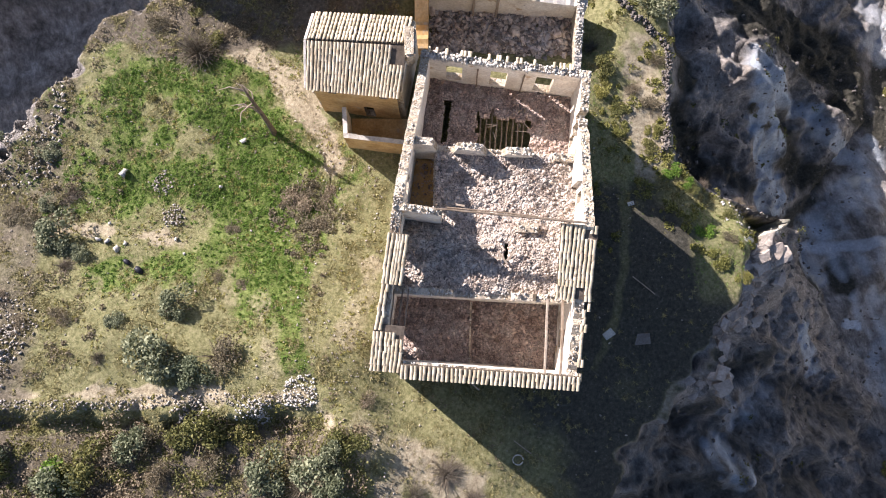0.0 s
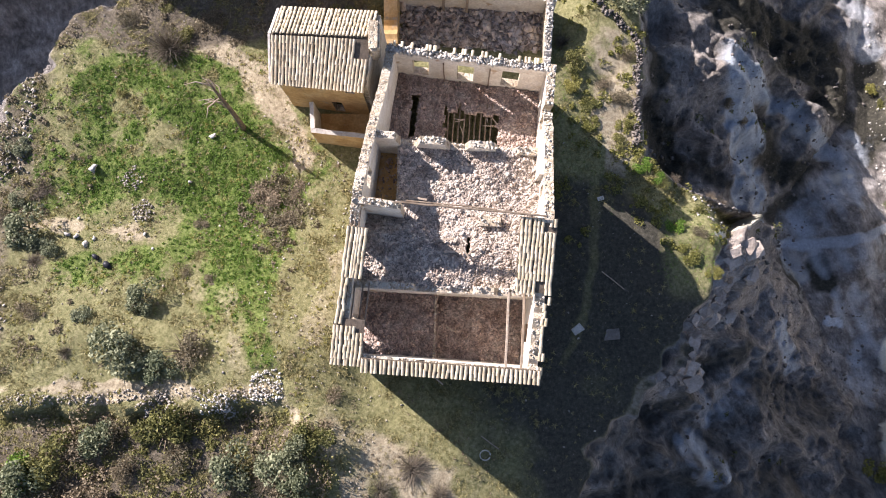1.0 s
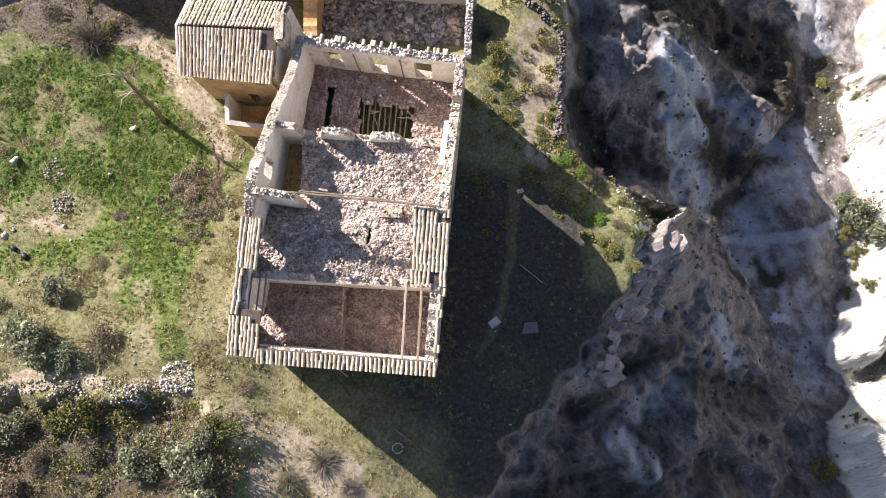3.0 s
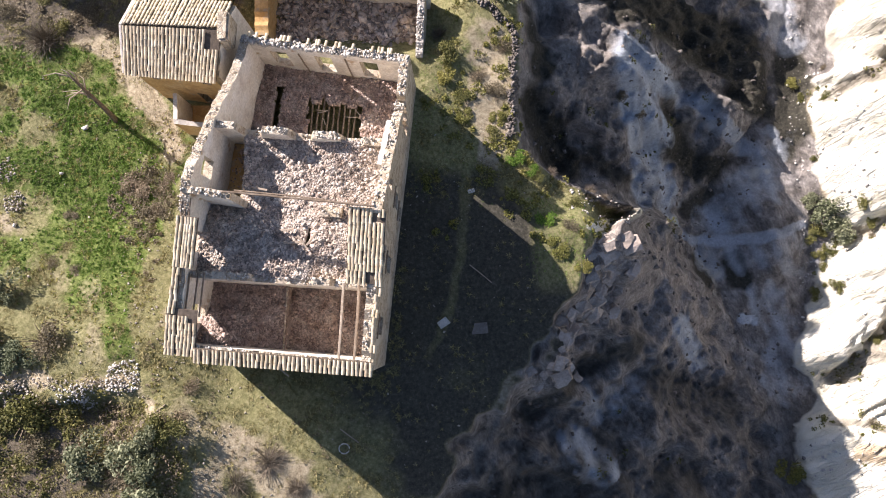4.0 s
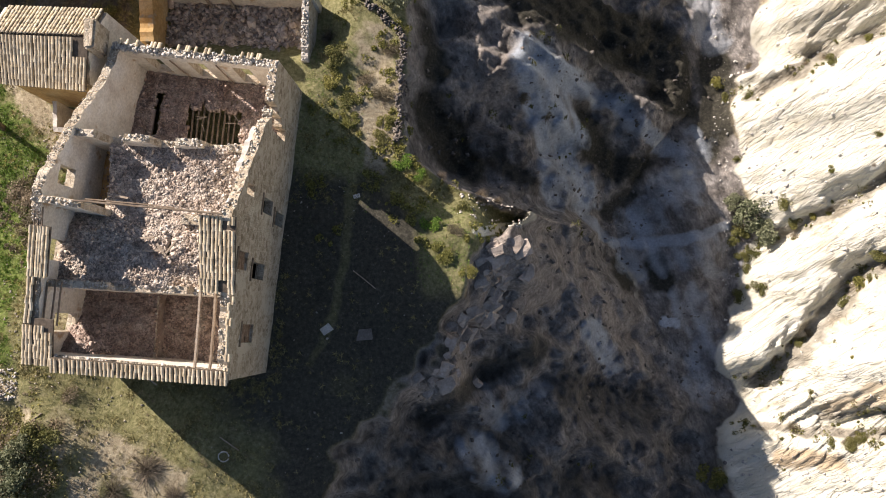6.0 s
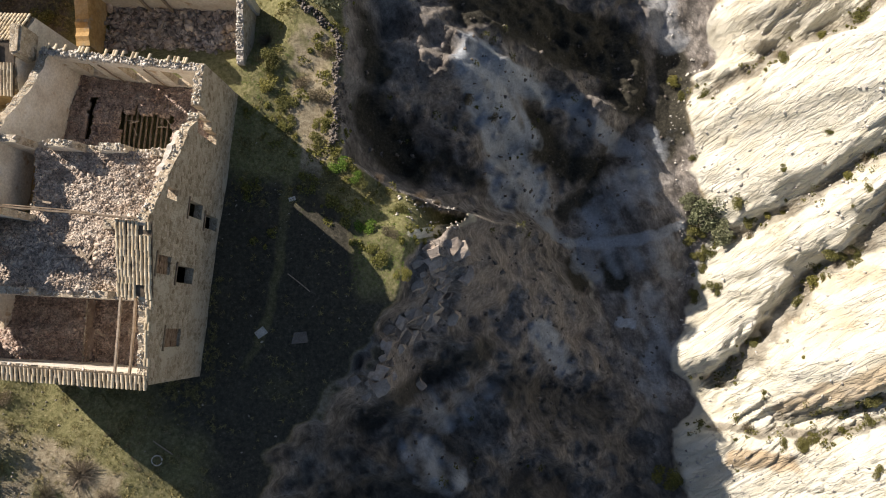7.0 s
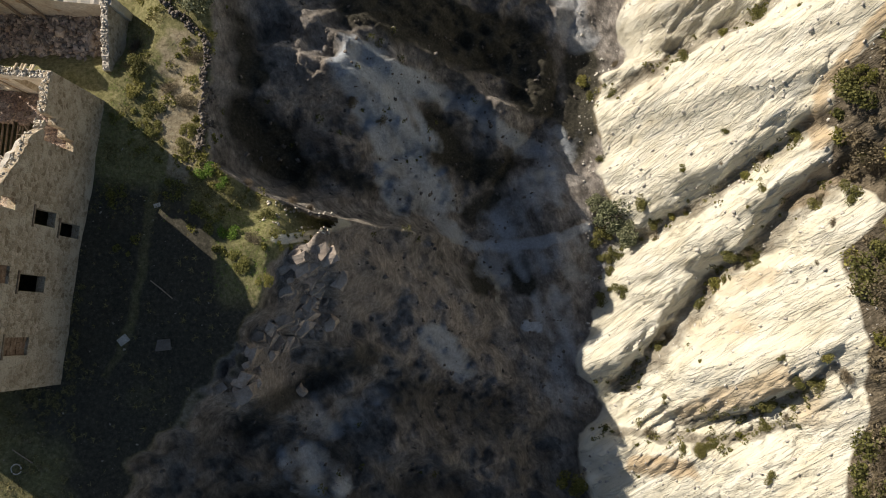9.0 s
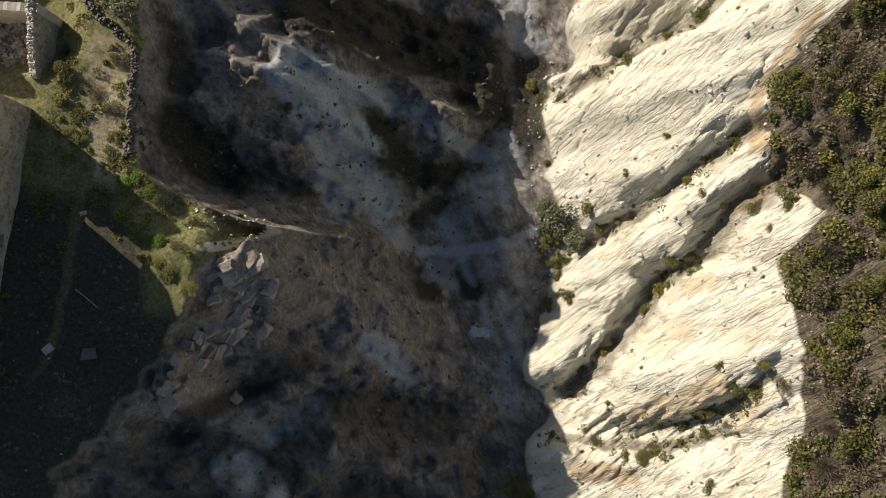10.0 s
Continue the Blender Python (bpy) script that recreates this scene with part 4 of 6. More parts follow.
cross_wall("wall_cross_south", (-3.1, 1.85), (7.5, 1.3), 0.42, 3.4, ((0, 8.5), (2.2, 8.5), (3.6, 8.3), (3.65, 7.75), (7.1, 7.7), (7.15, 8.5), (8.3, 8.4), (8.35, 7.9), (10.6, 8.6)), IN_IN,
           "plastered cross wall above a sunken room", ((2.1, 2.6, 7.4, 7.8),), 35)
cross_wall("wall_south_room_kerb", (1.68, -2.3), (1.8, 1.5), 0.10, 3.4, ((0, 4.45), (3.8, 4.45)), (BROWN_RUBBLE, BROWN_RUBBLE, MASONRY), "low kerb across the rubble floor", (), 37, 0.02, 2)

BRICKED = speckled("brown_infill", ((0.3, (0.17, 0.105, 0.065)), (0.5, (0.30, 0.20, 0.13)), (0.72, (0.42, 0.31, 0.22))), 4.0, 16, bump=0.7, depth=0.04)
gable_way = (Vector(N_E) - Vector(S_E)).normalized()
gable_in = Vector((-gable_way.y, gable_way.x))
for s0, s1, z0, z1 in ((2.05, 3.15, 4.5, 6.7), (6.25, 7.3, 7.1, 8.9)):
    bm = bmesh.new()
    rows_up, r_in = 8, np.random.default_rng(int(s0 * 100))
    for row in range(rows_up):
        za, zb = z0 + (z1 - z0) * row / rows_up, z0 + (z1 - z0) * (row + 0.93) / rows_up
        ends = [s0, s0 + (s1 - s0) * r_in.uniform(0.25, 0.42), s0 + (s1 - s0) * r_in.uniform(0.58, 0.78), s1]
        for e0, e1 in zip(ends, ends[1:]):
            deep = 0.16 + 0.06 * r_in.random()
            box(bm, (e0 + 0.008, deep, za), (e1 - 0.008, 0.42, zb), 0.03, r_in)
    bm.transform(Matrix(((gable_way.x, gable_in.x, 0, S_E[0]), (gable_way.y, gable_in.y, 0, S_E[1]), (0, 0, 1, 0), (0, 0, 0, 1))))
    bmesh.ops.recalc_face_normals(bm, faces=bm.faces)
    part("walled_up_window", bm, BRICKED, obj("wall_east"), "window walled up with brown rough blocks")
    beam("lintel", (*(Vector(S_E) + gable_way * (s0 - 0.2) - gable_in * 0.02), z1 + 0.08), (*(Vector(S_E) + gable_way * (s1 + 0.2) - gable_in * 0.02), z1 + 0.08), 0.12, 0.14, TIMBER, "weathered timber lintel", obj("wall_east"))
for s0, s1, z1 in ((5.9, 6.9, 6.2), (10.0, 10.95, 5.6), (9.6, 10.5, 3.0)):
    beam("lintel", (*(Vector(S_E) + gable_way * (s0 - 0.2) - gable_in * 0.02), z1 + 0.08), (*(Vector(S_E) + gable_way * (s1 + 0.2) - gable_in * 0.02), z1 + 0.08), 0.12, 0.14, TIMBER, "weathered timber lintel", obj("wall_east"))

wall("wall_east_inner", (8.08, 8.3), (8.38, 11.5), 0.32, 6.0, ((0, 9.0), (1.0, 8.3), (3.2, 6.9)), (PLASTER, PLASTER, STONE), (), 0.16, label="pale broken inner leaf of the gable wall")
# dark strips added in place of two upright grooves in the north wall's plaster
for k, x in enumerate((2.25, 5.2)):
    beam("wall_post", (x, 16.93 - 0.141 * (x + 1.35) - 0.2, 1.8), (x, 16.93 - 0.141 * (x + 1.35) - 0.2, 5.4), 0.09, 0.07, TIMBER, "thin dark strip in place of a groove in the plaster", None, "post")

# ---- timbers ----
beam("ridge_beam", (-0.4, 6.4, 10.72), (7.9, 5.6, 10.85), 0.11, 0.13, TIMBER, "long grey ridge timber spanning the open roof")
beam("ridge_beam", (0.2, 6.5, 10.66), (5.2, 5.98, 10.78), 0.07, 0.09, TIMBER, "split grey timber lying beside the ridge beam")
beam("roof_beam", (5.98, 1.55, 8.55), (5.78, -2.7, 8.45), 0.14, 0.16, PALE_WOOD, "pale roof timber spanning the sunken room")
beam("roof_beam", (6.85, 1.5, 8.55), (6.65, -2.75, 8.5), 0.14, 0.16, TIMBER, "grey roof timber beside the east wall")
for k, x in enumerate((-2.75, -2.3, -1.95)):
    beam("rafter", (x, 2.1, 8.75), (x - 0.28, -0.4, 8.5), 0.08, 0.10, TIMBER, "dark bare rafter where the tiles have gone")
for k in range(3):
    beam("rafter", (-2.75 + 0.22 * k, 6.1, 10.4), (-2.85 + 0.22 * k, 5.0, 10.15), 0.07, 0.09, TIMBER, "short bare rafter under the ridge")
for k in range(9):
    x = 2.45 + 0.36 * k
    beam("joist", (x - 0.12, 10.9, 2.15), (x + 0.18, 14.6, 2.15), 0.10, 0.16, TIMBER, "dark floor joist bared by the broken floor")
rnd = np.random.default_rng(44)
for k in range(6):
    x, y = 3.2 + 2.4 * rnd.random(), 12 + 1.6 * rnd.random()
    beam("broken_lath", (x, y, 2.55), (x + rnd.uniform(-0.9, 0.9), y + rnd.uniform(-0.5, 0.5), 2.65), 0.06, 0.05, PALE_WOOD, "short broken lath across the joists")
for k, (x, y, a, l, z) in enumerate(((1.9, 4.6, 0.1, 1.0, 8.0), (2.3, 3.9, 0.05, 1.1, 8.0), (3.7, 3.6, 2.2, 0.9, 8.1), (3.72, 3.75, 0.9, 0.9, 8.1), (2.4, -0.4, -0.5, 0.7, 4.45), (0.3, 7.2, -0.2, 1.0, 7.9))):
    beam("loose_plank", (x, y, z), (x + l * math.cos(a), y + l * math.sin(a), z + 0.08), 0.12, 0.05, PALE_WOOD, "loose pale plank lying on the rubble")

# ---- what is left of the roof ----
roof_w = empty("roof_west_strip", (0, 0, 0), "strip of old clay tiles along the west wall top", "roof", kind="structure")
tile_strip(roof_w, (-3.05, 5.15, 10.3), (-1.85, 5.0, 10.3), (-3.42, 2.45, 9.62), (-2.3, 2.3, 9.62), 6, 7, lambda u, v, r: r.random() > 0.01, 51, slip=0.012)
tile_strip(roof_w, (-3.42, 2.4, 9.6), (-2.98, 2.35, 9.6), (-3.85, -0.1, 8.98), (-3.4, -0.15, 8.98), 2, 7, None, 52, slip=0.012)
tile_strip(roof_w, (-3.9, 0.1, 9.05), (-2.15, -0.05, 9.05), (-4.22, -2.4, 8.45), (-2.4, -2.55, 8.45), 8, 7, lambda u, v, r: v > 0.1 + 0.4 * abs(u - 0.4) * r.random() and not (u > 0.75 and v < 0.35), 53, slip=0.02)
roof_s = empty("roof_south_eave", (0, 0, 0), "double row of clay tiles along the south eave", "roof", kind="structure")
tile_strip(roof_s, (-2.4, -2.15, 8.75), (7.75, -2.85, 8.75), (-2.45, -2.85, 8.55), (7.7, -3.55, 8.55), 40, 2, lambda u, v, r: r.random() > 0.008, 54, slip=0.014)
roof_e = empty("roof_east_strip", (0, 0, 0), "strip of clay tiles with lost courses along the east wall", "roof", kind="structure")
tile_strip(roof_e, (6.5, 5.6, 10.62), (8.55, 5.45, 10.62), (6.25, 1.6, 9.5), (8.25, 1.4, 9.5), 9, 11, lambda u, v, r: not (u > 0.62 and 0.08 < v < 0.2) and not (0.5 < u < 0.75 and v > 0.85) and r.random() > 0.015, 55, slip=0.02)
tile_strip(roof_e, (7.8, 1.3, 9.42), (8.15, 1.25, 9.42), (7.45, -3.4, 8.5), (7.75, -3.45, 8.5), 2, 12, lambda u, v, r: r.random() > 0.45, 56, deck=False, slip=0.05)
roof_n = empty("roof_north_eave", (0, 0, 0), "broken tile ends along the north wall top", "roof", kind="structure")
tile_strip(roof_n, (8.9, 15.75, 6.05), (-1.0, 17.15, 5.75), (8.97, 16.25, 5.88), (-0.93, 17.65, 5.58), 44, 1, lambda u, v, r: r.random() > 0.6, 57, deck=False, slip=0.1)

# ---- the tiled annex ----
annex = empty("annex", (-5.5, 17, 0), "small stone annex with a two-pitched roof of clay tiles", "house")
OO = (OCHRE, PLASTER, MASONRY)
wall("annex_wall", (-8.35, 19.3), (-8.35, 15.1), 0.45, -1.0, ((0, 5.7), (1.9, 6.75), (4.2, 5.75)), (MASONRY, PLASTER, MASONRY), (), 0.05, annex, "stone end wall of the annex")
wall("annex_wall", (-8.35, 15.1), (-2.95, 14.45), 0.45, -1.0, ((0, 5.75), (5.4, 5.95)), OO, ((0.9, 1.45, 4.4, 5.2), (4.3, 4.9, 4.5, 5.3), (3.0, 3.7, 0.2, 2.2)), 0.03, annex, "ochre plastered wall with two small openings under the eave")
wall("annex_wall", (-1.9, 19.2), (-8.35, 19.3), 0.45, -1.0, ((0, 5.7), (6.45, 5.7)), OO, (), 0.05, annex, "back wall of the annex")
wall("annex_wall", (-2.6, 14.6), (-1.75, 19.2), 0.4, -1.0, ((0, 5.9), (2.2, 6.85), (4.6, 5.9)), (PLASTER, MASONRY, MASONRY), (), 0.12, annex, "gable wall of the annex against the ruin")
bm = bmesh.new()
box(bm, (-2.35, 16.4, 5.4), (-1.75, 18.3, 7.35), 0.18, np.random.default_rng(3))
bmesh.ops.bevel(bm, geom=bm.edges[:], offset=0.12, segments=2, affect="EDGES")
part("gable_stub", bm, MASONRY, annex, "rounded grey masonry stub above the roof")
slope_s = tagged(new("roof_slope"), "south pitch of curved clay tiles")
slope_s.parent = annex
slope_s.matrix_parent_inverse = annex.matrix_basis.inverted()
def s_keep(u, v, r):
    return not (u > 0.86 and 0.05 < v < 0.42) and r.random() > 0.004
tile_strip(slope_s, (-8.35, 17.45, 7.05), (-2.2, 17.1, 7.05), (-8.55, 14.78, 6.0), (-2.75, 14.15, 6.0), 27, 8, s_keep, 61, slip=0.006)
slope_n = tagged(new("roof_slope"), "north pitch of curved clay tiles")
slope_n.parent = annex
slope_n.matrix_parent_inverse = annex.matrix_basis.inverted()
tile_strip(slope_n, (-2.2, 17.2, 7.08), (-8.35, 17.5, 7.08), (-1.9, 19.3, 5.98), (-8.1, 19.65, 6.0), 27, 6, None, 62, single=False, slip=0.008)
beam("verge", (-8.5, 17.5, 7.0), (-8.62, 14.8, 5.95), 0.16, 0.14, STONE, "mortared verge of the annex roof", annex)
beam("verge", (-8.45, 17.5, 7.0), (-8.2, 19.6, 5.95), 0.18, 0.14, STONE, "mortared verge of the annex roof", annex)
# walled forecourt of the annex
court = empty("forecourt", (-5, 13.5, 0), "low walled forecourt with ochre plaster beside the annex", "courtyard")
wall("parapet", (-6.75, 14.5), (-6.6, 12.45), 0.28, -1.0, ((0, 2.9), (2.05, 2.8)), (OCHRE, PLASTER, STONE), (), 0.05, court)
wall("parapet", (-6.6, 12.45), (-2.6, 11.95), 0.32, -1.0, ((0, 2.8), (4.0, 2.9)), (OCHRE, PLASTER, STONE), (), 0.05, court)
bm = bmesh.new()
box(bm, (-6.4, 12.7, -0.9), (-2.5, 14.5, 0.15), 0.03, np.random.default_rng(4))
part("court_floor", bm, OCHRE, court, "ochre earth floor of the forecourt")

# ---- the second ruin in the north ----
wall("wall_far_west", (-1.95, 26.0), (-2.0, 19.4), 0.95, -2.5, ((0, 2.2), (4, 1.3), (6.6, 0.8)), (MASONRY, OCHRE, OCHRE), (), 0.12, label="ochre plastered wall of a second roofless room")
wall("wall_far_north", (10.2, 22.9), (-1.4, 23.9), 0.6, -2.8, ((0, 1.0), (4.6, 1.4), (5.2, 2.6), (8.0, 3.4), (8.4, 5.2), (11.6, 5.2)), (MASONRY, PLASTER, STONE), ((4.3, 4.42, 0.4, 0.5),), 0.12, label="plastered wall closing the second ruin")
wall("wall_far_east", (9.75, 18.0), (9.95, 23.0), 0.5, -2.8, ((0, 0.1), (1.5, 0.6), (5, 1.2)), (MASONRY, MASONRY, STONE), (), 0.15, label="broken rubble wall of the second ruin")
cap("cap_stones", obj("wall_far_east"), (9.75, 18.0), (9.95, 23.0), ((0, 0.1), (1.5, 0.6), (5, 1.2)), 0.5, 30, 7)
rubble_floor("floor_far", ((-1.2, 17.45), (9.4, 16.05), (9.7, 22.9), (-1.2, 23.7)), lambda x, y: -1.35 + 0.3 * fbm(x, y, 1.6, 4, 89), BROWN_RUBBLE, RUBBLE, 3600, "dark rubble and weeds on the floor of the second ruin", 26, size=(0.06, 0.22))
for x in (2.2, 3.9):
    beam("wall_post", (x, 23.0 - 0.09 * x, -1.5), (x, 23.1 - 0.09 * x, 2.0), 0.18, 0.2, PALE_WOOD, "upright timber against the plastered wall", None, "post")
beam("loose_plank", (3.0, 20.6, -1.0), (3.4, 21.8, -0.9), 0.16, 0.06, PALE_WOOD, "loose pale plank lying on the rubble")


# ---- plants ----
def unit_leaf():
    return [(-0.5, 0, 0), (0, -0.28, 0.08), (0.55, 0, 0.02), (0, 0.28, 0.08)], [(0, 1, 2, 3)]


TWIG_V = [(0.5, 0, 0), (-0.25, 0.43, 0), (-0.25, -0.43, 0), (0.15, 0, 1), (-0.08, 0.13, 1), (-0.08, -0.13, 1)]
TWIG_F = [(0, 1, 4, 3), (1, 2, 5, 4), (2, 0, 3, 5)]


def aim(ways):
    """Turns that bring z to the given ways."""
    w = ways / np.linalg.norm(ways, axis=1)[:, None]
    ref = np.where(np.abs(w[:, 2:3]) > 0.9, np.array([[1.0, 0, 0]]), np.array([[0, 0, 1.0]]))
    x = np.cross(ref, w)
    x /= np.linalg.norm(x, axis=1)[:, None]
    y = np.cross(w, x)
    return np.stack([x, y, w], -1)


def make_bush(leaf, seed, leaves=650, leaf_size=0.085, tall=0.75, twiggy=0, gap=0.0, name="bush"):
    """A shrub of radius 1 round the origin: stems, and a crown of lumps set with leaves."""
    rnd = np.random.default_rng(seed)
    thing = new(name)
    n = 9
    lean = rnd.normal(0, 0.5, (n, 2))
    ways = np.column_stack([lean, np.full(n, 0.9 * tall)])
    joined("stem_base", TWIG_V, TWIG_F, np.tile((0, 0, -0.06), (n, 1)), np.column_stack([np.full(n, 0.06), np.full(n, 0.06), rnd.uniform(0.6, 0.95, n)]), aim(ways), BARK, thing)
    if leaves:
        k = 11
        ang, rad = rnd.uniform(0, 2 * np.pi, k), np.sqrt(rnd.random(k)) * 0.68
        mid = np.column_stack([rad * np.cos(ang), rad * np.sin(ang), tall * rnd.uniform(0.22, 0.75, k) * (1 - 0.45 * rad)])
        size = rnd.uniform(0.22, 0.42, k)
        which = rnd.integers(0, k, leaves)
        d = rnd.normal(0, 1, (leaves, 3))
        d /= np.linalg.norm(d, axis=1)[:, None]
        d[:, 2] = np.abs(d[:, 2]) * 0.9 - 0.15
        p = mid[which] + d * (size[which] * rnd.uniform(0.65, 1.12, leaves))[:, None]
        p[:, 2] = np.maximum(p[:, 2], 0.02)
        sz = leaf_size * rnd.uniform(0.6, 1.5, leaves)
        v, f = unit_leaf()
        joined("crown", v, f, p, np.column_stack([sz, sz, sz]) * 1.6, turns(leaves, rnd, 0.32), leaf, thing)
    if twiggy:
        a = rnd.uniform(0, 2 * np.pi, twiggy)
        e = rnd.uniform(0.15, 1.4, twiggy)
        ways = np.column_stack([np.cos(a) * np.cos(e), np.sin(a) * np.cos(e), np.sin(e) * tall])
        start = ways * rnd.uniform(0.0, 0.55, twiggy)[:, None] * 0.8
        joined("twiggy_crown", TWIG_V, TWIG_F, start, np.column_stack([np.full(twiggy, 0.016), np.full(twiggy, 0.016), rnd.uniform(0.25, 0.6, twiggy)]), aim(ways + rnd.normal(0, 0.35, (twiggy, 3))), leaf if not leaves else LEAF_BROWN, thing)
    return thing


def height_at(x, y):
    return float(land(np.array([float(x)]), np.array([float(y)]))[0][0])


def put(kind, x, y, r, squash=1.0, turn=None, label="", group="shrubs", sink=0.05):
    rnd_turn = (x * 57.3 + y * 31.7) % 360 if turn is None else turn
    z = height_at(x, y)
    thing = kind.copy_thing_at(x, y, z - sink, r, squash, rnd_turn)
    return tagged(thing, label, "shrub", group)


class Kind:
    """A shrub built once; the first to be placed is the built one, the rest are copies."""
    def __init__(self, *args, **more):
        self.args, self.more, self.first = args, more, None

    def copy_thing_at(self, x, y, z, r, squash, turn):
        if self.first is None:
            self.first = make_bush(*self.args, **self.more)
            ob = self.first
        else:
            ob = copy_thing(self.first, Matrix())
        ob.matrix_basis = Matrix.Translation((x, y, z)) @ pose(0, 0, 0, 0, 0, turn) @ Matrix.Diagonal((r, r, r * squash, 1))
        return ob


grey_a, grey_b = Kind(LEAF_GREY, 101, 1500, 0.062), Kind(LEAF_GREY, 102, 1300, 0.066, 0.9)
olive_a, olive_b = Kind(LEAF_OLIVE, 103, 1700, 0.06), Kind(LEAF_OLIVE, 104, 1400, 0.062, 0.65)
brown_a, brown_b = Kind(LEAF_BROWN, 105, 1100, 0.045, 0.5, 160), Kind(LEAF_BROWN, 106, 800, 0.045, 0.6, 260)
green_a = Kind(LEAF_GREEN, 107, 800, 0.085)
yellow_a = Kind(LEAF_YELLOW, 108, 1600, 0.06)
bare_a, bare_b = Kind(LEAF_TWIG, 109, 0, 0.05, 0.8, 700), Kind(LEAF_TWIG, 110, 0, 0.05, 0.6, 480)

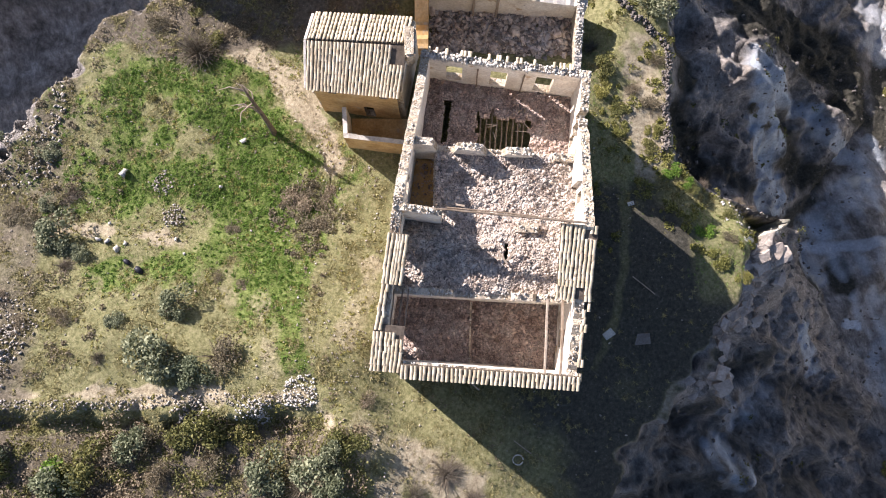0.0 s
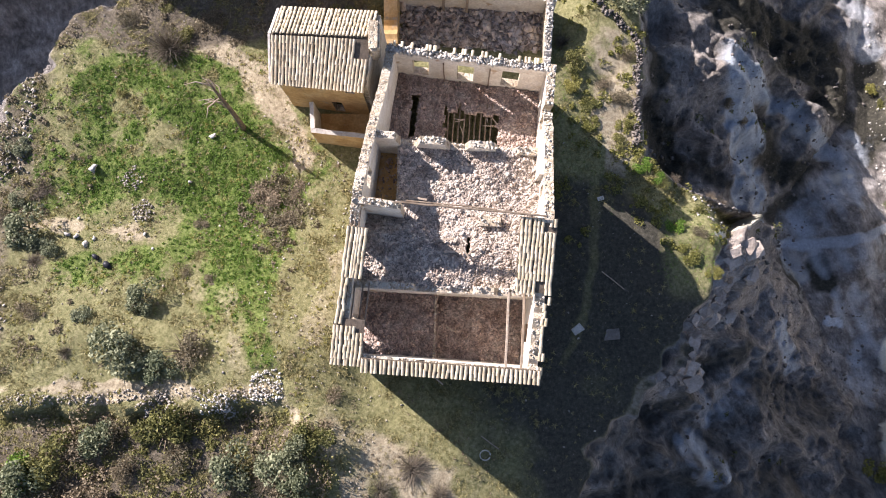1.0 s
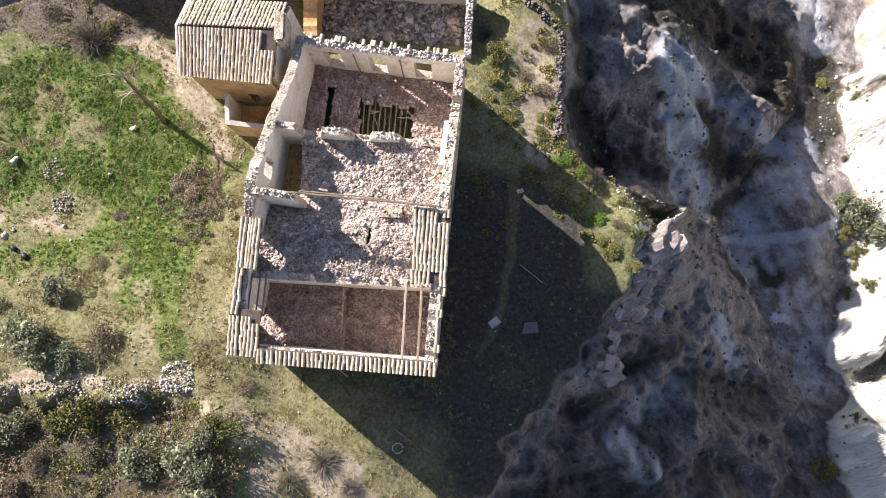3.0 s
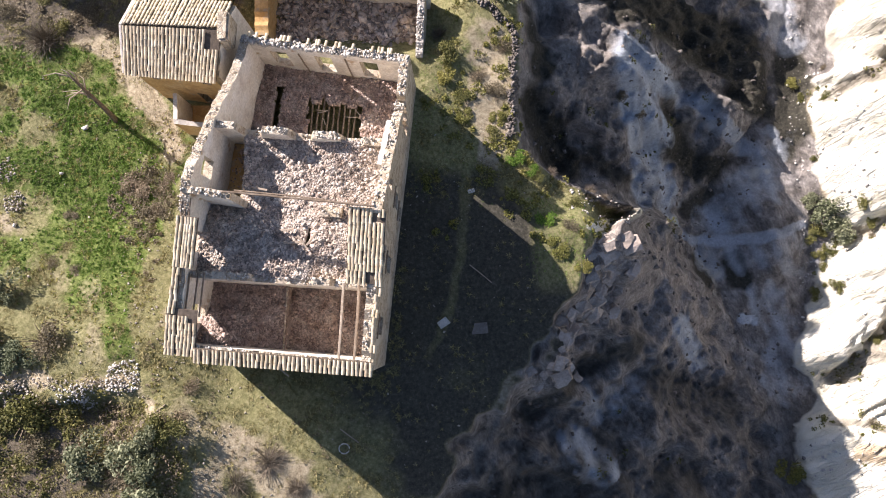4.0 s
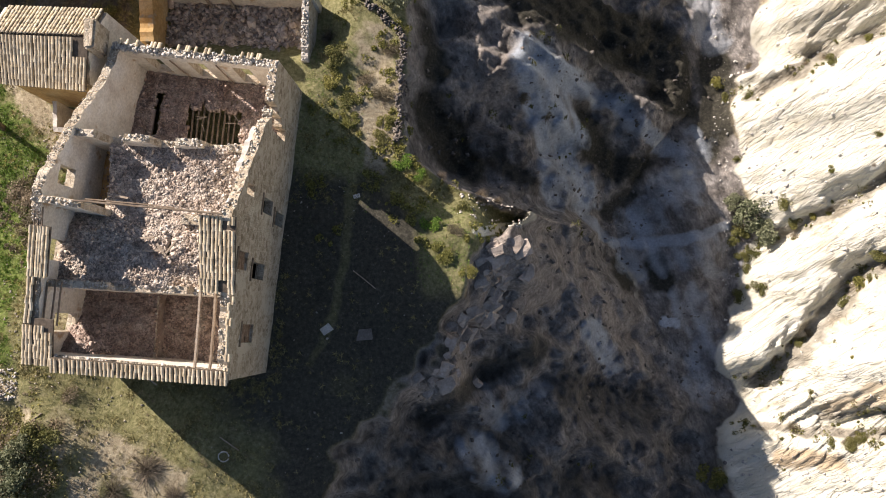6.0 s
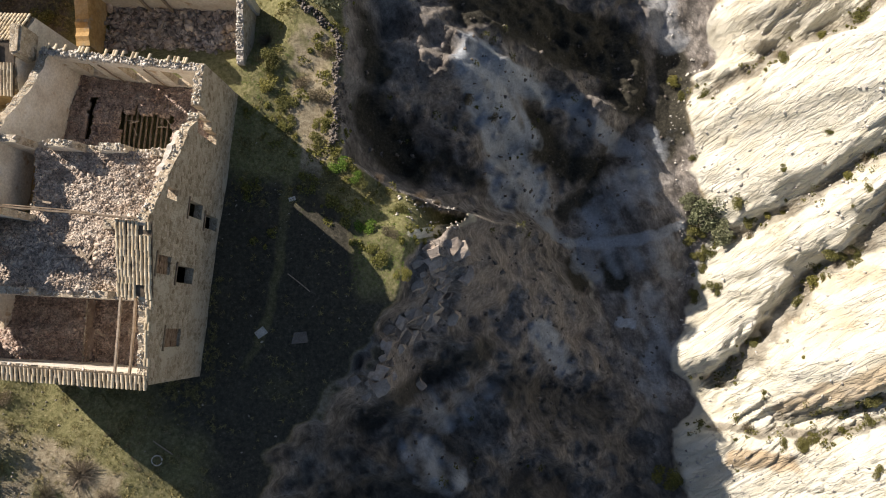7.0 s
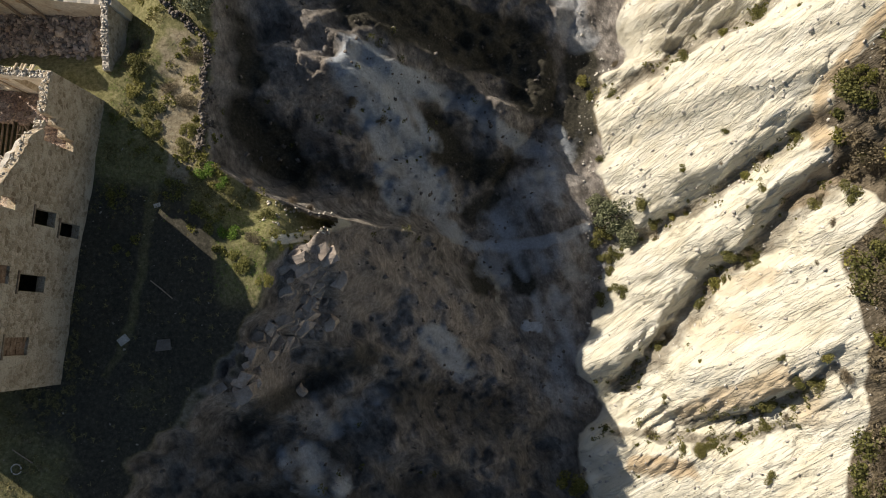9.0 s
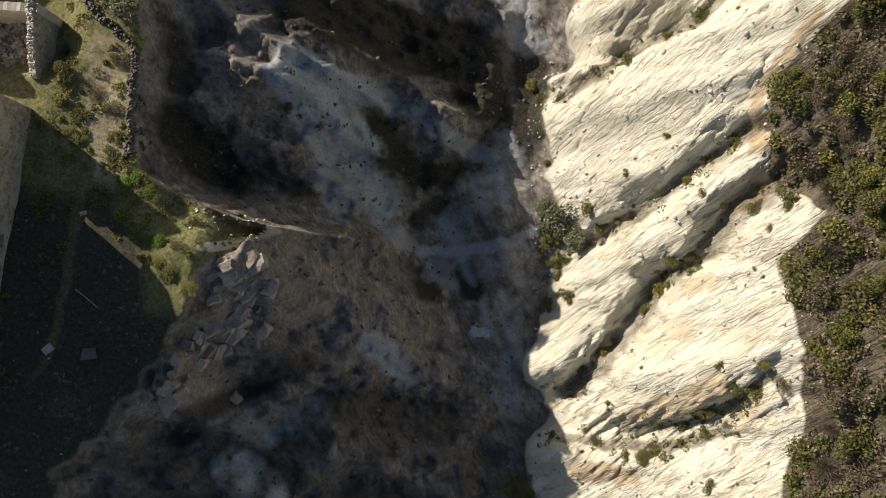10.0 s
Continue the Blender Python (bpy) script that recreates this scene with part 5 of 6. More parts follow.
GREY_L, OLIVE_L, BROWN_L = "grey-green leafy shrub in the dry grass", "olive green shrub with dense small leaves", "low dry brown thorny shrub"
for kind, x, y, r, squash, label in (
        (grey_a, -18.4, -1.9, 2.5, 0.95, "large grey-green shrub in full leaf"), (grey_b, -16.2, -2.9, 1.6, 0.9, GREY_L), (grey_b, -17.7, 1.5, 1.55, 1.05, GREY_L), (brown_a, -14.6, -2.0, 1.9, 0.9, BROWN_L),
        (grey_a, -21.6, 0.3, 0.95, 0.7, GREY_L), (brown_b, -25.3, 0.5, 1.0, 0.7, BROWN_L), (bare_b, -22.4, -2.1, 0.8, 0.8, "small dead brown shrub, mostly twigs"), (olive_b, -13.1, -6.4, 1.5, 0.9, OLIVE_L),
        (grey_a, -7.6, -9.0, 2.1, 0.9, "large grey-green shrub in full leaf"), (grey_b, -11.3, -9.4, 2.0, 0.9, GREY_L), (olive_a, -6.1, -7.4, 1.5, 0.8, OLIVE_L), (brown_b, -15.0, -8.4, 1.6, 0.8, BROWN_L),
        (green_a, -24.8, -9.6, 1.5, 1.1, "fresh bright green shrub below the field wall"), (olive_b, -20.6, 16.1, 0.5, 0.9, "small dark shrub in the meadow"), (bare_a, -17.4, 19.3, 2.3, 0.8, "bare grey leafless shrub"),
        (brown_a, -10.1, 9.1, 1.7, 0.5, BROWN_L), (brown_b, -8.5, 6.8, 1.4, 0.45, BROWN_L), (brown_a, -8.2, 9.0, 1.2, 0.45, BROWN_L), (grey_b, -26.4, 6.2, 2.0, 0.9, GREY_L), (grey_a, -24.9, 4.9, 1.1, 0.9, GREY_L),
        (brown_b, -15.3, 3.3, 0.6, 0.8, BROWN_L), (brown_a, -13.4, 2.8, 0.8, 0.6, BROWN_L), (brown_a, -14.6, 6.8, 0.8, 0.6, BROWN_L), (brown_b, -5.1, -4.8, 0.95, 0.7, BROWN_L),
        (bare_b, 0.2, -9.6, 1.9, 0.5, "pale bare thorn shrub on the slope"), (bare_b, -1.9, -11.0, 1.5, 0.6, "pale bare thorn shrub on the slope"), (bare_a, 2.0, -11.3, 1.3, 0.5, "pale bare thorn shrub on the slope"),
        (olive_b, 11.3, 18.3, 1.1, 0.9, OLIVE_L), (brown_a, 14.9, 15.6, 1.1, 0.8, BROWN_L), (olive_a, 12.6, 15.4, 0.9, 0.6, OLIVE_L), (bare_b, 10.9, 20.2, 1.1, 0.8, "grey twiggy shrub by the broken wall"), (brown_b, 15.3, 19.0, 0.9, 0.8, BROWN_L),
        (grey_a, 15.2, 23.0, 1.9, 1.0, "dark shrub on the rim of the ravine"), (olive_b, 14.6, 12.7, 0.8, 0.6, OLIVE_L), (green_a, 18.3, 6.6, 0.9, 0.5, "fresh green weeds on the rim"), (olive_a, 20.4, 7.8, 0.8, 0.6, OLIVE_L), (brown_b, 21.5, 8.6, 0.7, 0.6, BROWN_L),
        (yellow_a, 11.4, 16.7, 1.0, 0.6, "yellow-green weeds on the rim"), (yellow_a, 12.6, 13.8, 0.9, 0.6, "yellow-green weeds on the rim"), (brown_b, 13.6, 17.0, 0.8, 0.8, BROWN_L), (yellow_a, 15.1, 14.0, 0.8, 0.6, "yellow-green weeds on the rim"),
        (green_a, 16.3, 11.0, 0.9, 0.5, "fresh green weeds on the rim"), (green_a, 17.4, 10.2, 0.7, 0.5, "fresh green weeds on the rim"), (bare_b, 18.9, 10.2, 0.7, 0.8, "small pale bare shrub on the ravine edge"), (bare_b, 21.8, 9.0, 0.8, 0.8, "small pale bare shrub on the ravine edge"), (bare_a, 22.9, 8.6, 0.7, 0.8, "small pale bare shrub on the ravine edge"),
        (yellow_a, 20.9, 3.4, 0.8, 0.5, "yellow-green weeds on the rim"), (brown_a, 20.0, 5.9, 0.9, 0.5, BROWN_L), (olive_b, 17.6, 9.6, 0.8, 0.5, OLIVE_L), (yellow_a, 19.3, 4.6, 1.1, 0.5, "yellow-green weeds on the rim"),
        (grey_b, 46.4, 10.0, 2.1, 1.1, "large grey shrub at the foot of the pale slope"), (grey_a, 47.5, 8.5, 1.7, 1.0, GREY_L), (olive_a, 45.6, 8.2, 1.4, 0.9, OLIVE_L), (grey_b, 45.2, 11.3, 1.2, 0.9, GREY_L), (olive_b, 49.1, 10.7, 1.1, 0.8, OLIVE_L),
        (yellow_a, 42.6, -13.6, 1.7, 1.2, "sunlit green shrub above the shaded ravine"), (olive_a, 47.1, 3.2, 0.95, 0.9, OLIVE_L), (olive_b, 45.3, 2.5, 0.9, 0.9, OLIVE_L), (olive_b, 50.2, 9.1, 0.9, 0.7, OLIVE_L), (yellow_a, 51.6, 9.5, 0.75, 0.7, OLIVE_L),
        (olive_a, 55.4, 5.8, 1.1, 0.8, OLIVE_L), (olive_b, 56.6, 6.0, 1.1, 0.8, OLIVE_L), (olive_a, 62.0, 9.6, 1.1, 0.8, OLIVE_L), (brown_a, 60.5, 9.5, 0.7, 0.8, BROWN_L), (olive_b, 49.9, -6.0, 0.55, 0.9, OLIVE_L), (olive_a, 57.3, -2.4, 0.45, 0.9, OLIVE_L), (olive_b, 57.1, 10.7, 0.6, 0.8, OLIVE_L),
        (olive_a, 51.2, -10, 0.6, 0.8, OLIVE_L), (brown_a, 52.0, -9.8, 0.6, 0.8, BROWN_L), (olive_b, 53.6, -9.6, 0.6, 0.8, OLIVE_L), (olive_a, 57, -7.7, 0.7, 0.8, OLIVE_L), (olive_b, 58.5, -4.2, 0.7, 0.8, OLIVE_L), (olive_a, 56.6, -11.4, 0.7, 0.8, OLIVE_L), (olive_b, 45.7, 15.2, 0.6, 0.8, OLIVE_L),
        (yellow_a, 44.6, 22.9, 1.1, 0.9, OLIVE_L), (olive_a, 52.4, 22.7, 0.9, 0.8, OLIVE_L), (brown_a, 25.0, 17.5, 0.8, 1.0, "dark leafless shrub on the pale rock fall"),
        (brown_a, 27.0, 16.6, 0.9, 0.8, "dark shrub clinging to the ravine side")):
    put(kind, x, y, r, squash, None, label)
# thicket in the south-west
rnd = np.random.default_rng(71)
for k in range(30):
    x, y = rnd.uniform(-31, -6), rnd.uniform(-14, -6.4)
    kind, label = ((grey_b, GREY_L), (brown_a, BROWN_L), (brown_b, BROWN_L), (olive_a, OLIVE_L), (bare_b, "leafless grey shrub in the thicket"), (grey_a, GREY_L))[k % 6]
    put(kind, x, y, rnd.uniform(1.1, 2.2), rnd.uniform(1.0, 1.4), None, label, "thicket")
for k in range(14):
    x, y = rnd.uniform(-32, -25.5), rnd.uniform(-3, 14)
    kind, label = ((brown_a, BROWN_L), (bare_b, "leafless grey shrub among stones"), (brown_b, BROWN_L), (grey_b, GREY_L))[k % 4]
    put(kind, x, y, rnd.uniform(0.6, 1.3), rnd.uniform(0.5, 0.8), None, label, "shrubs among the stones")
for k in range(12):
    x, y = rnd.uniform(-23, -3.5), rnd.uniform(19.8, 25)
    kind, label = ((brown_a, BROWN_L), (olive_b, OLIVE_L), (brown_b, BROWN_L))[k % 3]
    if not (-9 < x < -1.5 and y < 20.2):
        put(kind, x, y, rnd.uniform(0.6, 1.3), rnd.uniform(0.5, 0.8), None, label, "shrubs behind the annex")
# gully growth and scattered tufts on the pale slope
for g, line in enumerate(GULLIES):
    pts = np.array(line)
    for k in range((11, 8, 6, 6, 4)[g]):
        u = rnd.uniform(0, len(pts) - 1.001)
        i = int(u)
        x, y = pts[i] + (pts[i + 1] - pts[i]) * (u - i) + rnd.normal(0, 0.55, 2)
        kind, label = ((olive_a, "olive shrub growing in a gully"), (brown_b, "dry shrub growing in a gully"), (olive_b, "olive shrub growing in a gully"), (yellow_a, "yellowish shrub growing in a gully"))[k % 4]
        if x > 45:
            put(kind, x, y, rnd.uniform(0.45, 1.05), rnd.uniform(0.6, 0.9), None, label, "gully shrubs")
for k in range(20):
    x, y = rnd.uniform(45.5, 61), rnd.uniform(-13, 26)
    put((olive_b, brown_b, yellow_a)[k % 3], x, y, rnd.uniform(0.22, 0.5), 0.8, None, "small tuft of scrub on the bare slope", "slope tufts")
# scrub on the upper slope
for k in range(132):
    x, y = rnd.uniform(61, 74), rnd.uniform(-17, 29)
    x = max(x, float(np.interp(y, [p[0] for p in SCRUB], [p[1] for p in SCRUB])) + rnd.uniform(0.6, 3.0))
    kind, label = ((olive_a, OLIVE_L), (brown_a, BROWN_L), (yellow_a, "rounded shrub with yellow-green leaves"), (brown_b, BROWN_L), (olive_b, OLIVE_L), (bare_a, "grey leafless shrub on the slope"), (brown_a, BROWN_L))[k % 7]
    put(kind, x, y, rnd.uniform(0.9, 2.0), rnd.uniform(0.8, 1.15), None, label, "scrub of the upper slope")
def in_house(x, y):
    main = (x > west_x(y) - 0.1) & (x < east_x(y) + 0.1) & (y > -3.6) & (y < 24)
    return main | ((x > -8.7) & (x < -1) & (y > 14.2) & (y < 19.7)) | ((x > -6.8) & (x < -2) & (y > 11.9) & (y < 14.6))


def q_free(x, y):
    """Off the buildings and off the chasm."""
    return ~in_house(x, y) & (-0.78 * (x + 25.2) + 0.62 * (y - 19.6) < -1.5)


# low growth that nobody could count: lumps of leaves set close on the ground
def growth(name, n, low, high, keep, leaf, size, leaves, seed, label, blade=(0.07, 0.17)):
    r = np.random.default_rng(seed)
    x, y = r.uniform(low[0], high[0], n), r.uniform(low[1], high[1], n)
    z, f, rise, q = land(x, y)
    ok = keep(x, y, f, rise, r)
    x, y, z = x[ok], y[ok], z[ok]
    rad = r.uniform(size[0], size[1], len(x))
    which = np.repeat(np.arange(len(x)), leaves)
    d = r.normal(0, 1, (len(which), 3))
    d /= np.linalg.norm(d, axis=1)[:, None]
    d[:, 2] = np.abs(d[:, 2]) * 0.75
    p = np.column_stack([x, y, z])[which] + d * (rad[which] * r.uniform(0.55, 1.1, len(which)))[:, None]
    sz = r.uniform(blade[0], blade[1], len(which))
    v, f2 = unit_leaf()
    return tagged(joined(name, v, f2, p, np.column_stack([sz, sz, sz]) * 1.3, turns(len(which), r, 0.3), leaf), label, "scrub", kind="stuff")


UP = ((60, -22), (88, 36))
on_top = lambda x, y, f, rise, r: (x > 0.3 + 0.6 * fbm(x, y, 2.0, 3, 401) + np.interp(y, [p[0] for p in SCRUB], [p[1] for p in SCRUB])) & (fbm(x, y, 3.0, 3, 402) > -0.55)
growth("brown_scrub", 1000, *UP, on_top, LEAF_BROWN, (0.3, 0.9), 110, 411, "dense brown dry scrub on the upper slope", (0.12, 0.28))
growth("olive_scrub", 520, *UP, on_top, LEAF_OLIVE, (0.4, 1.1), 190, 412, "dense olive green scrub on the upper slope", (0.12, 0.28))
growth("yellow_scrub", 120, *UP, on_top, LEAF_YELLOW, (0.4, 1.0), 130, 413, "yellow-green scrub on the upper slope", (0.12, 0.28))
side = lambda x, y, f, rise, r: (f > 0.02) & (f < 0.75) & (fbm(x, y, 4.0, 3, 403) > 0.15)
growth("ravine_scrub", 200, (14, -16), (40, 26), side, LEAF_OLIVE, (0.12, 0.5), 36, 414, "dark scrub on the shaded ravine side")
gully = lambda x, y, f, rise, r: (rise > 0.3) & (rise < 17) & (np.minimum.reduce([along(x, y, g) for g in GULLIES]) < 1.3 * r.random(len(x)) ** 1.6) & (fbm(x, y, 2.2, 2, 409) > -0.1)
growth("gully_scrub", 4200, (44, -14), (66, 30), gully, LEAF_OLIVE, (0.08, 0.42), 34, 415, "dry olive scrub along the gullies")
thick = lambda x, y, f, rise, r: (y < -5.9) & (fbm(x, y, 2.5, 3, 404) > -0.2)
growth("thicket_scrub", 240, (-33, -15), (-5, -5.5), thick, LEAF_BROWN, (0.25, 0.9), 70, 416, "tangled brown scrub below the field wall")
growth("thicket_herbs", 320, (-33, -15), (-5, -5.5), thick, LEAF_OLIVE, (0.25, 0.9), 70, 417, "olive green scrub below the field wall")
herby = lambda x, y, f, rise, r: (r.random(len(x)) < greenness(x, y) ** 2) & (f < -0.02) & (q_free(x, y))
growth("meadow_herbs", 5200, (-28, -3), (-9, 19), herby, LEAF_GREEN, (0.06, 0.20), 16, 422, "leafy green herbs of the meadow", (0.05, 0.12))
mixed_herbs = lambda x, y, f, rise, r: (f < -0.02) & (q_free(x, y)) & (fbm(x, y, 1.2, 3, 408) > 0.05)
growth("dry_herbs", 3600, (-30, -12), (-4.6, 19), mixed_herbs, LEAF_YELLOW, (0.05, 0.18), 14, 423, "yellowish herbs among the dry grass", (0.04, 0.10))
growth("brown_herbs", 2600, (-30, -12), (7, 19), mixed_herbs, LEAF_BROWN, (0.05, 0.20), 14, 424, "brown dead herbs among the dry grass", (0.04, 0.10))
heath = lambda x, y, f, rise, r: np.hypot((x + 9.2) / 2.7, (y - 7.4) / 3.0) + 0.35 * fbm(x, y, 1.5, 3, 406) < 0.9
growth("heath", 420, (-13, 3), (-5, 12), heath, LEAF_BROWN, (0.12, 0.42), 40, 420, "soft patch of low brown heath beside the ruin")
rough_patch = lambda x, y, f, rise, r: (np.hypot((x + 24.2) / 2.6, (y - 12.5) / 4.0) + 0.4 * fbm(x, y, 1.5, 3, 407) < 0.8) | (np.hypot((x + 24) / 2.2, (y - 0.5) / 2.2) + 0.4 * fbm(x, y, 1.5, 3, 407) < 0.8) | (np.hypot((x + 8.3) / 1.6, (y - 3.6) / 2.6) < 0.7)
growth("rough_heath", 420, (-28, -3), (-5, 18), rough_patch, LEAF_BROWN, (0.08, 0.3), 30, 421, "low dry brown growth in the meadow")
weeds = lambda x, y, f, rise, r: (f < 0.03) & (f > -0.9) & (x > 9.7) & (fbm(x, y, 2.0, 3, 405) > -0.1) & (y > 5)
growth("rim_weeds", 800, (9.7, 5), (27, 24), weeds, LEAF_YELLOW, (0.1, 0.4), 40, 418, "yellowish green weeds along the rim")
edge = lambda x, y, f, rise, r: (x < -25.3 + 1.5 * r.random(len(x))) | ((y > 18.3) & (x > -21) & ((x < -9) | (y > 20.2)))
growth("edge_scrub", 420, (-33, -5), (-3, 25), edge, LEAF_BROWN, (0.15, 0.55), 50, 419, "dry brown scrub at the meadow edge")


# ---- grass ----
def ground_points(n, low, high, seed):
    r = np.random.default_rng(seed)
    x, y = r.uniform(low[0], high[0], n), r.uniform(low[1], high[1], n)
    return x, y, land(x, y), r


TUFT_V, TUFT_F = [], []
for k in range(6):
    a = k * 1.047 + 0.3 * (k % 2)
    c, s = math.cos(a), math.sin(a)
    i = len(TUFT_V)
    TUFT_V += [(-0.10 * s, 0.10 * c, 0), (0.10 * s, -0.10 * c, 0), (0.75 * c, 0.75 * s, 0.75 - 0.12 * (k % 3))]
    TUFT_F.append((i, i + 1, i + 2))


x, y, (z, f, rise, q), r = ground_points(60000, (-32, -13), (22, 24), 201)
g = greenness(x, y)
clump = fbm(x, y, 1.1, 3, 205)
ok = (f < -0.01) & (q < 0) & ~in_house(x, y)
dry = ok & ((x < 8.5) | (y > 8) | (r.random(len(x)) < 0.08)) & (r.random(len(x)) > g * 0.85) & (r.random(len(x)) > 0.85 * worn(x, y)) & (clump + r.normal(0, 0.3, len(x)) > -0.15)
sz = r.uniform(0.09, 0.26, len(x)) * (1 + 0.6 * (clump > 0.4))
tagged(joined("dry_grass", TUFT_V, TUFT_F, np.column_stack([x, y, z - 0.02])[dry], np.column_stack([sz, sz, sz * r.uniform(0.5, 1.0, len(x))])[dry], turns(int(dry.sum()), r, 0.04), GRASS_DRY), "tufts of dry winter grass", "grass", kind="stuff")
x, y, (z, f, rise, q), r = ground_points(90000, (-32, -6), (22, 24), 211)
g = greenness(x, y)
ok = (f < -0.01) & (q < 0) & ~in_house(x, y) & (r.random(len(x)) < g)
sz = r.uniform(0.07, 0.18, len(x)) * (1 + 0.5 * g)
tagged(joined("green_grass", TUFT_V, TUFT_F, np.column_stack([x, y, z - 0.02])[ok], np.column_stack([sz, sz, sz * 0.7])[ok], turns(int(ok.sum()), r, 0.04), GRASS_GREEN), "fresh green herbs and grass of the meadow", "grass", kind="stuff")


# ---- stones on the ground ----
def pile(name, x, y, radius, n, size, mat, label, seed, high=0.35, category="stone pile"):
    r = np.random.default_rng(seed)
    a, d = r.uniform(0, 2 * np.pi, n), np.sqrt(r.random(n)) * radius * r.uniform(0.7, 1.1, n)
    px, py = x + d * np.cos(a), y + d * np.sin(a)
    pz = land(px, py)[0] + high * np.clip(1 - (d / radius) ** 2, 0, 1) * r.random(n)
    return tagged(stones(name, np.column_stack([px, py, pz]), r.uniform(size[0], size[1], n), mat, None, "", seed), label, category, kind="stuff")


pile("stone_pile", -9.2, -4.2, 1.2, 190, (0.025, 0.10), WHITE_ROCK, "heap of white broken stones in the grass", 301, 0.5)
pile("stone_pile", -18.7, 7.6, 0.85, 120, (0.03, 0.10), FIELD, "low ring of pale stones in the grass", 302, 0.2)
pile("stone_pile", -19.6, 9.9, 0.9, 90, (0.03, 0.10), FIELD, "low scatter of pale stones in the grass", 303, 0.15)
pile("stone_pile", -16.0, -6.1, 1.4, 190, (0.04, 0.16), FIELD, "collapsed brown stones below the field wall", 304, 0.4)
pile("stone_pile", -29.0, 0.0, 2.6, 240, (0.02, 0.13), FIELD, "long heap of field stones at the meadow edge", 305, 0.5)
pile("stone_pile", -29.5, 12.0, 3.0, 200, (0.02, 0.14), FIELD, "heap of grey stones at the meadow edge", 306, 0.5)
pile("stone_pile", -12.2, -5.6, 1.2, 170, (0.03, 0.10), WHITE_ROCK, "pale stones spilled under shrubs", 307, 0.3)
for k, (x, y, s) in enumerate(((-22.3, 10.7, 0.32), (-23.0, 5.8, 0.28), (-22.2, 5.2, 0.25), (-23.6, 5.9, 0.2), (-23.0, 7.0, 0.16), (-18.3, 5.9, 0.2), (-14.0, 12.9, 0.2), (-17.6, 4.9, 0.14), (-15.5, 9.6, 0.14), (-21.7, 5.6, 0.16))):
    tagged(stones("field_stone", np.array([(x, y, height_at(x, y) + s * 0.35)]), [s], WHITE_ROCK, None, "", 330 + k), "single pale stone in the grass", "stone", "field stones")
x, y, (z, f, rise, q), r = ground_points(9000, (-31, -12), (20, 24), 311)
near = np.exp(-np.maximum(0, np.abs(x + 6.5) - 2) ** 2 / 6) * (y < 13) + 0.25 * (x < -24) + 0.12 + 0.5 * np.exp(-(y + 4.9) ** 2 / 1.2) * (x < -6)
ok = (f < -0.01) & (q < 0) & ~in_house(x, y) & (r.random(len(x)) < near)
tagged(stones("loose_stones", np.column_stack([x, y, z + 0.02])[ok], 0.015 + 0.075 * r.random(int(ok.sum())) ** 3, FIELD, None, "", 312), "small pale stones strewn over the grass", "stones", kind="stuff")
x, y, (z, f, rise, q), r = ground_points(5200, (10, -16), (44, 26), 313)
ok = (f > 0.03) & (f < 1.2)
tagged(stones("ravine_stones", np.column_stack([x, y, z + 0.02])[ok], 0.02 + 0.2 * r.random(int(ok.sum())) ** 9, GREY_ROCK, None, "", 314), "grey boulders and scree on the shaded ravine side", "stones", kind="stuff")
x, y, (z, f, rise, q), r = ground_points(2600, (44, -15), (63, 30), 315)
tagged(stones("slope_stones", np.column_stack([x, y, z]), 0.03 + 0.16 * r.random(len(x)) ** 4, WHITE_ROCK, None, "", 316), "small pale stones on the eroded slope", "stones", kind="stuff")


def dry_wall(name, a, b, wide, high, per_metre, mat, label, seed, sag=0.12, size=(0.1, 0.22)):
    r = np.random.default_rng(seed)
    a, b = np.array(a), np.array(b)
    n = int(math.dist(a, b) * per_metre)
    u = r.random(n)
    xy = a + u[:, None] * (b - a)
    way = (b - a) / math.dist(a, b)
    off = r.uniform(-wide / 2, wide / 2, n) + 0.25 * fbm(u * 20, u * 0, 3, 2, seed)
    xy = xy + off[:, None] * np.array([-way[1], way[0]])
    top = high * (1 + sag * fbm(u * math.dist(a, b), u * 0, 2.5, 3, seed + 1))
    z = land(xy[:, 0], xy[:, 1])[0] + top * np.sqrt(r.random(n)) * (1 - (np.abs(off) / wide) ** 2)
    return tagged(stones(name, np.column_stack([xy, z]), r.uniform(size[0], size[1], n), mat, None, "", seed), label, "stone wall", kind="structure")


dry_wall("field_wall", (-31, -5.0), (-8.4, -4.9), 0.7, 0.07, 26, FIELD, "low dry-stone field wall with a pale dusty top", 321, size=(0.02, 0.09))
dry_wall("field_wall_west", (-28.6, -4.3), (-28.4, 0.5), 0.9, 0.15, 26, FIELD, "tumbled dry-stone wall at the meadow edge", 322, size=(0.03, 0.13))
dry_wall("rim_wall", (16.25, 20.4), (16.0, 12.3), 0.5, 0.25, 45, GREY_ROCK, "ruined dry-stone wall along the rim", 323, size=(0.05, 0.15))
dry_wall("rim_wall_north", (16.25, 20.4), (12.6, 23.5), 0.5, 0.2, 30, GREY_ROCK, "ruined dry-stone wall along the rim", 324, size=(0.05, 0.15))
dry_wall("meadow_edge_wall", (-27.2, 17.2), (-27.1, 12.6), 0.8, 0.12, 18, FIELD, "line of tumbled pale stones at the meadow edge", 325, size=(0.03, 0.14))
# pale crest of the promontory, and the cliff blocks below it
dry_wall("crest_rocks", (20.0, 8.2), (24.6, 7.4), 2.0, 0.06, 12, STONE, "sunlit pale rocks on the crest of the promontory", 326, size=(0.03, 0.16))

